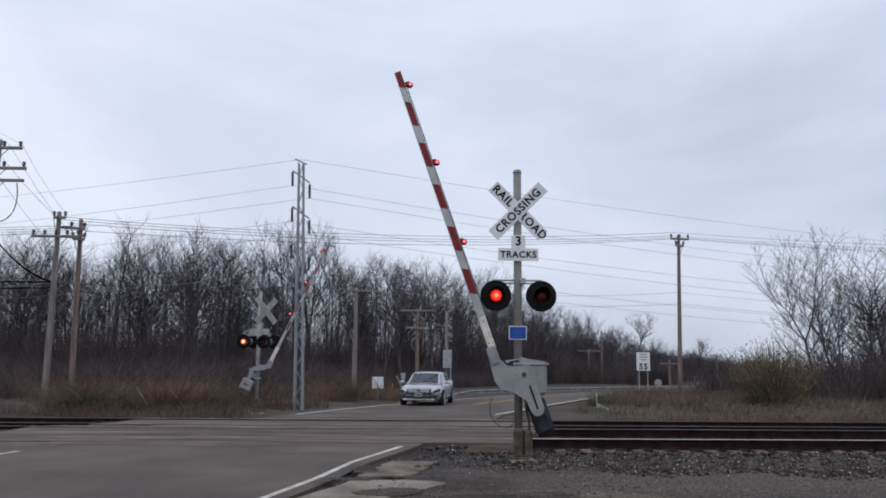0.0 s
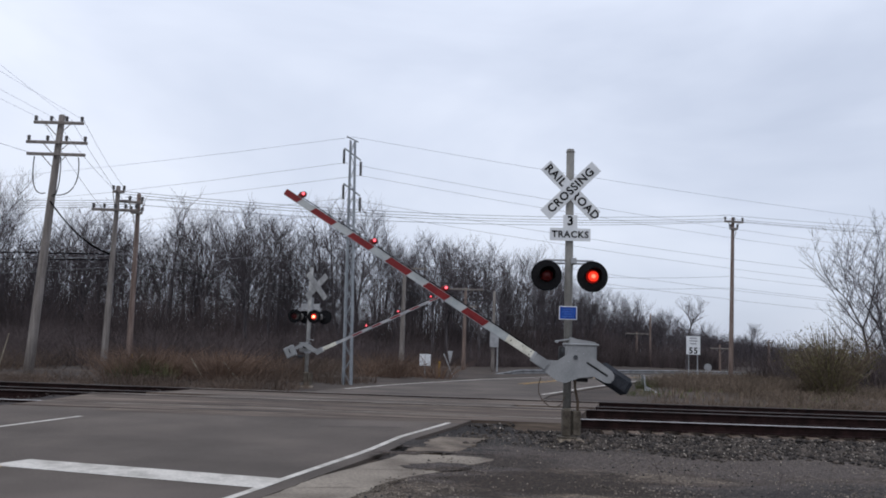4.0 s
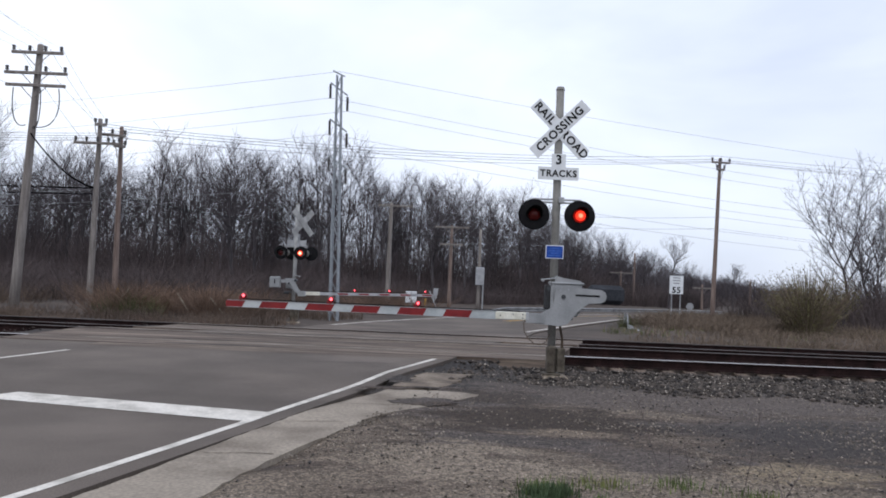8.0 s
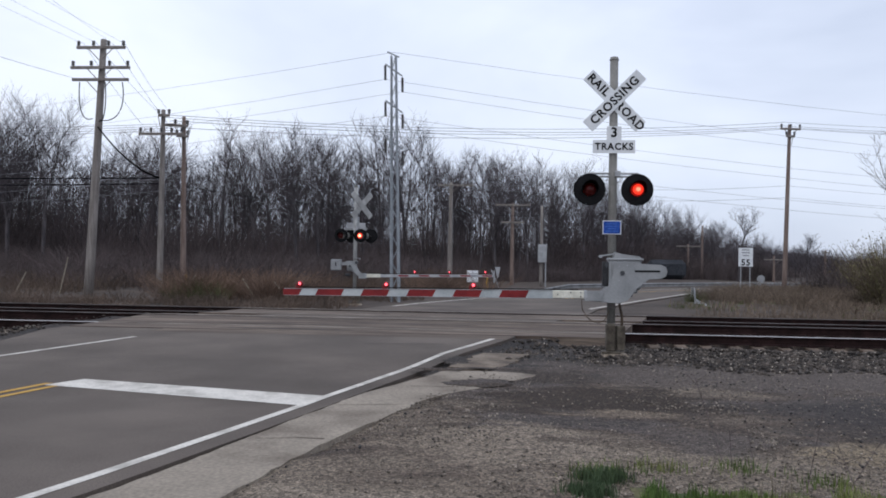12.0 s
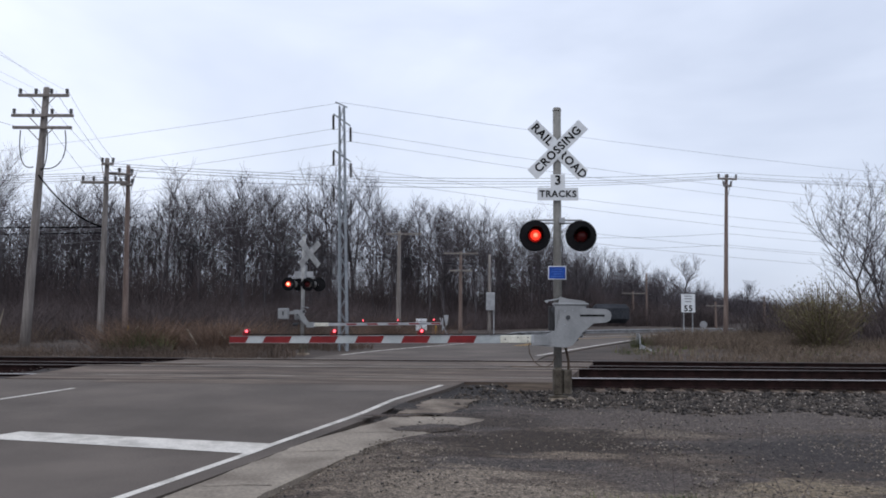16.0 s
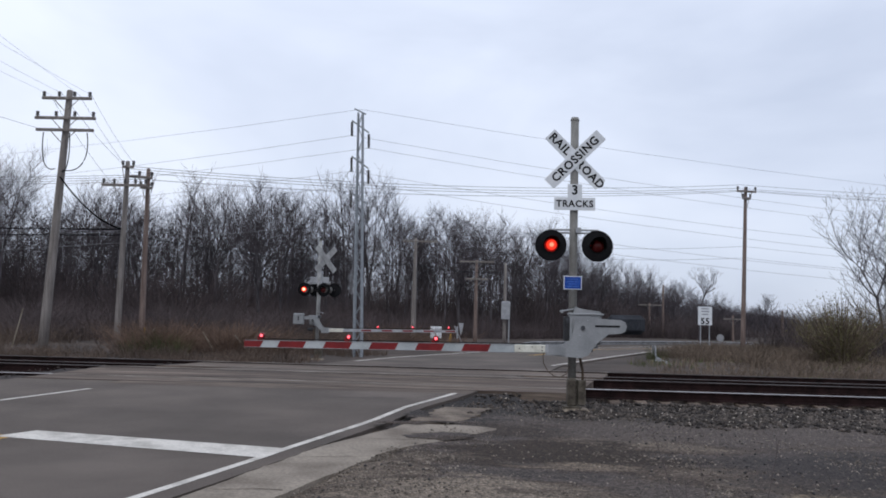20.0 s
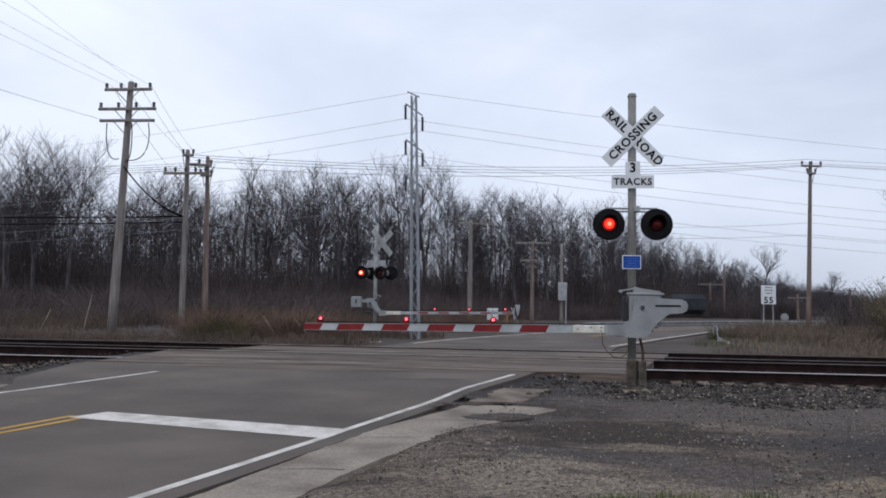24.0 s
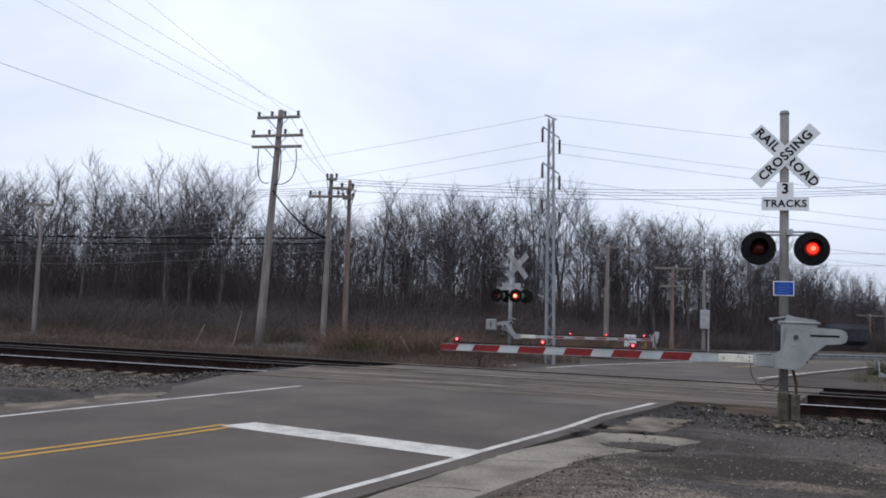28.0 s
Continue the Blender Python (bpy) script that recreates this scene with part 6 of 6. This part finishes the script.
    while len(spots) < 130000:
        x, y = rng.uniform(-1.4, 7.8), rng.uniform(-0.5, 7.6)
        far = float(np.interp(x, (-1.3, -0.75, 0.0, 0.45, 0.9, 1.4, 2.1, 2.7, 3.5, 5, 7.5), (3.6, 4.55, 4.85, 5.1, 5.5, 5.72, 5.85, 5.7, 5.75, 6.0, 6.4)))
        k = noise.noise((x * 0.9, y * 0.9, 1.7)) * 0.35 + noise.noise((x * 3, y * 3, 2.7)) * 0.35 + noise.noise((x * 9, y * 9, 5.7)) * 0.25
        if y < far + k and y > 0.3 + 1.2 * k and k > -0.27 + 0.3 * (rng.random() < 0.35):
            spots.append((x, y, -0.01))
    lush = [q for q in spots if noise.noise((q[0] * 4.2, q[1] * 4.2, 7.7)) + 0.6 * noise.noise((q[0] * 1.4, q[1] * 1.4, 1.2)) > 0.12]
    blades("lawn", spots, (0.025, 0.09), 0.0055, M_GRASS, "ragged green grass at the edge of the gravel", 9)
    blades("tall_grass_clumps", [(q[0] + 0.01, q[1] + 0.01, q[2]) for q in lush], (0.05, 0.145), 0.0045, M_GRASS, "taller green clumps in the ragged grass", 19)
    cells, quads = {}, []
    for x, y, z in spots[::3]:
        cells[(round(x / 0.12), round(y / 0.12))] = True
    for (i, j) in cells:
        quads.append([(i * 0.12 + a * 0.075, j * 0.12 + b * 0.075, 0.006 + 0.004 * noise.noise((i * 0.4 + a, j * 0.4 + b, 0))) for a, b in ((-1, -1), (1, -1), (1, 1), (-1, 1))])
    q = np.array(quads)
    tagged(part("turf", array_mesh("turf", q.reshape(-1, 3), np.arange(len(q) * 4).reshape(-1, 4)), M_TURF), "matted turf under the grass", "turf", kind="stuff")
    straw = [(x + 0.05, y, z) for x, y, z in spots if x > 1.2 and noise.noise((x * 1.1, y * 1.1, 6.1)) + 0.12 * (x - 2.2) > 0.0 and rng.random() < 0.4][:14000]
    blades("straw_grass", straw, (0.05, 0.22), 0.003, M_TALLGRASS, "pale dead grass stalks in the lawn", 14)
    tuft = []
    for cx, cy, n in ((0.86, 6.42, 200), (1.3, 6.6, 160), (1.95, 6.65, 130), (2.5, 6.3, 120), (3.3, 6.0, 260), (4.35, 7.35, 240), (4.9, 7.4, 300), (5.35, 7.2, 260), (4.6, 6.7, 120)):
        tuft += [(cx + rng.gauss(0, 0.13), cy + rng.gauss(0, 0.1), 0.0) for i in range(n)]
    dark = []
    for cx, cy, n, r in ((0.83, 6.27, 1100, 0.09), (0.7, 5.88, 600, 0.08), (0.2, 4.9, 1100, 0.16), (0.55, 4.8, 1500, 0.18), (0.95, 4.75, 1300, 0.18), (1.5, 4.7, 900, 0.22), (-0.1, 4.75, 700, 0.15)):
        dark += [(cx + rng.gauss(0, r), cy + rng.gauss(0, r * 0.8), 0.0) for i in range(n)]
    blades("dark_tuft", dark, (0.03, 0.095), 0.0045, M_DARKGRASS, "dense dark green grass clumps by the gravel", 15)
    blades("grass_tuft", tuft, (0.03, 0.11), 0.004, M_GRASS, "thick green grass tufts on the gravel", 10)


def build_gravel():
    rng = np.random.default_rng(17)
    places = []
    while len(places) < 36000:
        x, y = rng.uniform(-3, 10), 2.6 + 11.8 * rng.random() ** 1.3
        if x < edge(RIGHT, y) + 0.5:
            continue
        k = noise.noise((x * 0.6, y * 0.6, 7.7))
        if k < -0.1 and rng.random() < 0.8 or y > 9.5 and rng.random() < 0.55:
            continue
        places.append((x, y, land_z(x, y) + rng.uniform(-0.006, 0.008)))
    rocks = []
    while len(rocks) < 420:
        x, y = rng.uniform(-2.4, 8), rng.uniform(3.5, 13.5)
        if x > edge(RIGHT, y) + 1.15 and (noise.noise((x * 0.5, y * 0.5, 1.1)) > 0.12 or x < edge(RIGHT, y) + 1.25 + 0.45 * rng.random()):
            rocks.append((x, y, land_z(x, y) + 0.006))
    stones("dark_stones", rocks, (0.006, 0.025), M_DARKSTONE, "dark lumps of stone and asphalt on the gravel", "stones")
    stalks = []
    r2 = random.Random(4)
    for cx, cy in ((2.05, 6.9), (2.5, 6.3)):
        for k in range(3):
            p = Vector((cx + r2.uniform(-0.25, 0.25), cy + r2.uniform(-0.2, 0.2), 0))
            top = p + Vector((r2.uniform(-0.25, 0.25), r2.uniform(-0.15, 0.15), r2.uniform(0.3, 0.75)))
            stalks.append((*p, *top, 0.003, 0.002))
            for q in range(6):
                f = r2.uniform(0.4, 1)
                b = p.lerp(top, f)
                stalks.append((*b, b.x + r2.uniform(-0.12, 0.12), b.y + r2.uniform(-0.1, 0.1), b.z + r2.uniform(0.02, 0.15), 0.0018, 0.0012))
    tagged(part("dead_weeds", tubes_mesh("dead_weeds", stalks, 4), M_BRUSH), "dry branching stalks of dead weeds", "weeds", kind="stuff")
    stones("gravel_stones", places, (0.005, 0.019), M_PEBBLE, "loose gravel stones on the dirt", "gravel")


# ---- the car ----
def build_car():
    car = empty("car", pose(0, 0, 0), "silver four-door sedan driving over the crossing", "car")
    # stations along the car (x forward): x, half width, sill z, waist z
    st = [(-2.40, 0.62, 0.42, 0.92), (-2.33, 0.78, 0.34, 1.02), (-2.0, 0.87, 0.26, 1.06), (-1.4, 0.905, 0.22, 1.03), (-0.6, 0.915, 0.20, 0.99), (0.2, 0.915, 0.20, 0.96), (0.9, 0.91, 0.20, 0.93), (1.5, 0.895, 0.22, 0.88), (2.0, 0.86, 0.24, 0.80), (2.25, 0.76, 0.26, 0.73), (2.40, 0.58, 0.30, 0.64)]
    rows = []
    for x, w, z0, z1 in st:
        m = (z0 + z1) / 2
        half = [(0.0, z0), (w * 0.82, z0), (w * 0.97, z0 + 0.10), (w, m), (w * 0.985, z1 - 0.10), (w * 0.93, z1 - 0.02), (w * 0.80, z1 + 0.012), (0.0, z1 + 0.045)]
        rows.append([(x, y, z) for y, z in half] + [(x, -y, z) for y, z in half[::-1][1:-1]])
    n = len(rows[0])
    verts = [v for r in rows for v in r]
    faces = [(i * n + k, i * n + (k + 1) % n, (i + 1) * n + (k + 1) % n, (i + 1) * n + k) for i in range(len(rows) - 1) for k in range(n)]
    faces += [tuple(range(n)), tuple(range((len(rows) - 1) * n, len(rows) * n))[::-1]]
    body = smooth(part("body", mesh_of("body", verts, faces), M_CAR, car, "silver painted body"))
    body.data.flip_normals()
    # cabin shell with the panes set on it
    cab = [(-1.86, 0.70, 1.03), (-1.62, 0.70, 1.12), (-1.05, 0.63, 1.355), (-0.45, 0.62, 1.425), (0.15, 0.62, 1.415), (0.45, 0.625, 1.375), (1.24, 0.74, 0.93)]
    gv, gf = [], []
    for x, w, z in cab:
        gv += [(x, 0.82, 0.88), (x, 0.80, 0.95), (x, w, z - 0.02), (x, w * 0.88, z + 0.012), (x, 0.0, z + 0.03), (x, -w * 0.88, z + 0.012), (x, -w, z - 0.02), (x, -0.80, 0.95), (x, -0.82, 0.88)]
    for i in range(len(cab) - 1):
        for k in range(8):
            gf.append((i * 9 + k, i * 9 + k + 1, (i + 1) * 9 + k + 1, (i + 1) * 9 + k))
    smooth(part("roof", mesh_of("roof", gv, gf), M_CAR, car))
    top = lambda x: float(np.interp(x, [c[0] for c in cab], [c[2] for c in cab]))
    wide = lambda x: float(np.interp(x, [c[0] for c in cab], [c[1] for c in cab]))
    yside = lambda x, z: 0.80 + (wide(x) - 0.80) * (z - 0.95) / max(0.05, top(x) - 0.97) + 0.008
    def pane(name, pts):
        c = [sum(p[k] for p in pts) / len(pts) for k in range(3)]
        return part(name, mesh_of(name, pts, [tuple(range(len(pts)))]), M_GLASS, car)
    for name, x0, x1 in (("windscreen", 1.20, 0.50), ("rear_window", -1.66, -1.08)):
        vs = []
        for x in (x0, x1):
            w, z = wide(x), top(x)
            vs += [(x, w * 0.86, z + 0.024), (x, 0.0, z + 0.041), (x, -w * 0.86, z + 0.024)]
        smooth(part(name, mesh_of(name, vs, [(0, 1, 4, 3), (1, 2, 5, 4)]), M_GLASS, car))
    for s in (-1, 1):
        for name, outline in (("front_side_window", ((0.92, 0.985), (0.40, 1.33), (-0.22, 1.375), (-0.27, 1.0))), ("rear_side_window", ((-0.36, 1.005), (-0.31, 1.375), (-0.92, 1.34), (-1.34, 1.14), (-1.40, 1.06)))):
            pane(name, [(x, s * yside(x, z), z) for x, z in outline])
        part("window_trim", tube((1.0, s * 0.815, 0.97), (-1.42, s * 0.815, 1.03), 0.010, n=5), M_CHROME, car)
        m = part("mirror", box((0.95, s * 1.0, 1.0), (0.14, 0.2, 0.13), bevel=0.04), M_CAR, car)
        part("side_strip", box((0.0, s * 0.918, 0.40), (2.3, 0.012, 0.035), bevel=0.004), M_CHROME, car)
        hl = part("headlight", box((2.13, s * 0.70, 0.675), (0.36, 0.24, 0.11), Euler((0, radians(10), radians(-s * 24))).to_matrix().to_4x4(), 0.03), M_GLASS, car, "clear dark headlight")
        part("bulb", box((2.28, s * 0.62, 0.675), (0.1, 0.12, 0.06), bevel=0.02), M_CHROME, hl)
        part("fog_vent", box((2.27, s * 0.66, 0.42), (0.16, 0.2, 0.12), Euler((0, 0, radians(-s * 30))).to_matrix().to_4x4(), 0.02), M_DARKTRIM, car)
        part("tail_light", box((-2.31, s * 0.68, 0.88), (0.1, 0.24, 0.13), bevel=0.03), M_RED, car)
        for x in (0.28, -0.72):
            part("door_handle", box((x, s * 0.925, 0.86), (0.18, 0.03, 0.03), bevel=0.008), M_CHROME, car)
        for x in (1.0, 0.02 - 0.33, -1.28):
            part("door_seam", box((x, s * 0.9045, 0.62), (0.005, 0.022, 0.46)), M_RAILGREY, car)
    for k in range(3):
        part("grille_bar", box((2.40, 0, 0.735 - 0.062 * k), (0.07, 1.02 - 0.07 * k, 0.042), bevel=0.012), M_CHROME, car)
    part("grille", box((2.365, 0, 0.672), (0.06, 1.02, 0.2), bevel=0.01), M_DARKTRIM, car)
    part("emblem", box((2.445, 0, 0.70), (0.012, 0.16, 0.07), bevel=0.02), M_RUBBER, car)
    part("air_intake", box((2.385, 0, 0.40), (0.08, 1.1, 0.12), bevel=0.02), M_DARKTRIM, car)
    part("bumper", box((2.37, 0, 0.30), (0.14, 1.35, 0.08), bevel=0.03), M_CAR, car)
    plate_ = part("number_plate", box((2.445, 0.0, 0.50), (0.012, 0.31, 0.155), bevel=0.004), M_GALV, car)
    part("writing_bar", box((2.452, 0.0, 0.495), (0.004, 0.22, 0.05)), M_RUBBER, plate_)
    wheels = []
    for x in (1.40, -1.33):
        for s in (-1, 1):
            bm = bmesh.new()
            add_tube(bm, (0, -0.10, 0), (0, 0.10, 0), 0.325, n=28)
            bmesh.ops.bevel(bm, geom=[e for e in bm.edges if abs(e.verts[0].co.y - e.verts[1].co.y) < 1e-5], offset=0.025, segments=2, affect="EDGES")
            tyre = part("wheel", bm, M_TYRE, car, "black tyre with silver alloy rim")
            tyre.location = (x, s * 0.838, 0.325)
            # tyre-black disc gives the shade between the spokes
            part("rim", tube((0, s * 0.085, 0), (0, s * 0.108, 0), 0.235, 0.22, 24), M_TYRE, tyre)
            for k in range(7):
                a = 6.2832 * k / 7
                part("spoke", box((math.cos(a) * 0.11, s * 0.112, math.sin(a) * 0.11), (0.2, 0.012, 0.05), Matrix.Rotation(-a, 4, "Y"), 0.005), M_RIM, tyre)
            part("rim_edge", ring_disc(0.205, 0.235, s * 0.105 - 0.01, s * 0.105 + 0.004, 24), M_RIM, tyre)
            # dark ring on the uncut body, in place of the shaded wheel well
            arch = ring_disc(0.20, 0.375, s * 0.908 - 0.014, s * 0.908 - 0.006, 28)
            bmesh.ops.translate(arch, verts=arch.verts, vec=(x, 0, 0.345))
            part("wheel_arch", arch, M_DARKTRIM, car)
            wheels.append((tyre, x, s * 0.79))
    return car, wheels


build_ground()
build_road()
build_poles()
build_tower()
build_wires()
build_signs()
build_guard_rails()
CAR, WHEELS = build_car()
build_woods()
build_right_trees()
build_growth()
build_gravel()
build_tracks()
build_ballast()


# ---- what moves ----
GATE = ((0.0, 70.8), (0.5, 66.5), (1.0, 61.7), (1.5, 56.8), (2.0, 51.8), (2.5, 47.0), (3.0, 41.9), (3.5, 36.8), (4.0, 31.6), (4.5, 26.9), (5.5, 17.4), (6.5, 9.0), (7.0, 5.4), (7.5, 2.4), (8.0, 0.2), (8.5, -0.5), (28.0, -0.5))
# the middle of the car, time by time
DRIVE = ((0.0, 0.95, 36.6), (0.5, -1.45, 30.4), (1.0, -3.45, 22.7), (1.3, -4.58, 19.05), (1.6, -5.72, 15.0), (2.0, -7.0, 8.4), (2.6, -9.6, 2.5), (3.5, -13.2, -8.5), (5.0, -18.8, -26), (8.0, -30.2, -62), (28.0, -30.2, -62))


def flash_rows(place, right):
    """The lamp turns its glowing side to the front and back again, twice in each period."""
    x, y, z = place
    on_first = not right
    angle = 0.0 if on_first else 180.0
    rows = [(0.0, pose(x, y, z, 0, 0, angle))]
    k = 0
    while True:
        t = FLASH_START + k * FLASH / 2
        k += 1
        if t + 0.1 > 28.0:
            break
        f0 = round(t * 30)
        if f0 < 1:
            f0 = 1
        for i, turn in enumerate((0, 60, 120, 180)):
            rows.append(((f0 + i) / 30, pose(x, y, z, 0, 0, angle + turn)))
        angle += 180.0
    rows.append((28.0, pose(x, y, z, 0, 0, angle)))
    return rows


def motions():
    walk(NEAR_ARM, [(t, pose(0.13, -0.28, 1.415, 0, a, 0)) for t, a in GATE])
    walk(FAR_ARM, [(t, pose(-0.13, -0.28, 1.46, 0, -a - 1.4 + 7.0 * min(1.0, max(0.0, a) / 10), 0)) for t, a in GATE])
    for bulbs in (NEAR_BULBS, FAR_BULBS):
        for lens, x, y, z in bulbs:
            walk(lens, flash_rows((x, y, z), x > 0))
    rows = []
    for i, (t, x, y) in enumerate(DRIVE):
        a, b = DRIVE[max(0, i - 1)], DRIVE[min(len(DRIVE) - 1, i + 1)]
        if i == len(DRIVE) - 1:
            a, b = DRIVE[i - 2], DRIVE[i - 1]
        head = max(-104.0, math.degrees(math.atan2(b[2] - a[2], b[1] - a[1]))) if t > 0 else -101.0
        rows.append((t, pose(x, y, (road_z(y + 1.3) + road_z(y - 1.3)) / 2 - 0.035, 0, math.degrees(math.atan2(road_z(y + 1.3) - road_z(y - 1.3), 2.6)), head)))
    walk(CAR, rows)


motions()
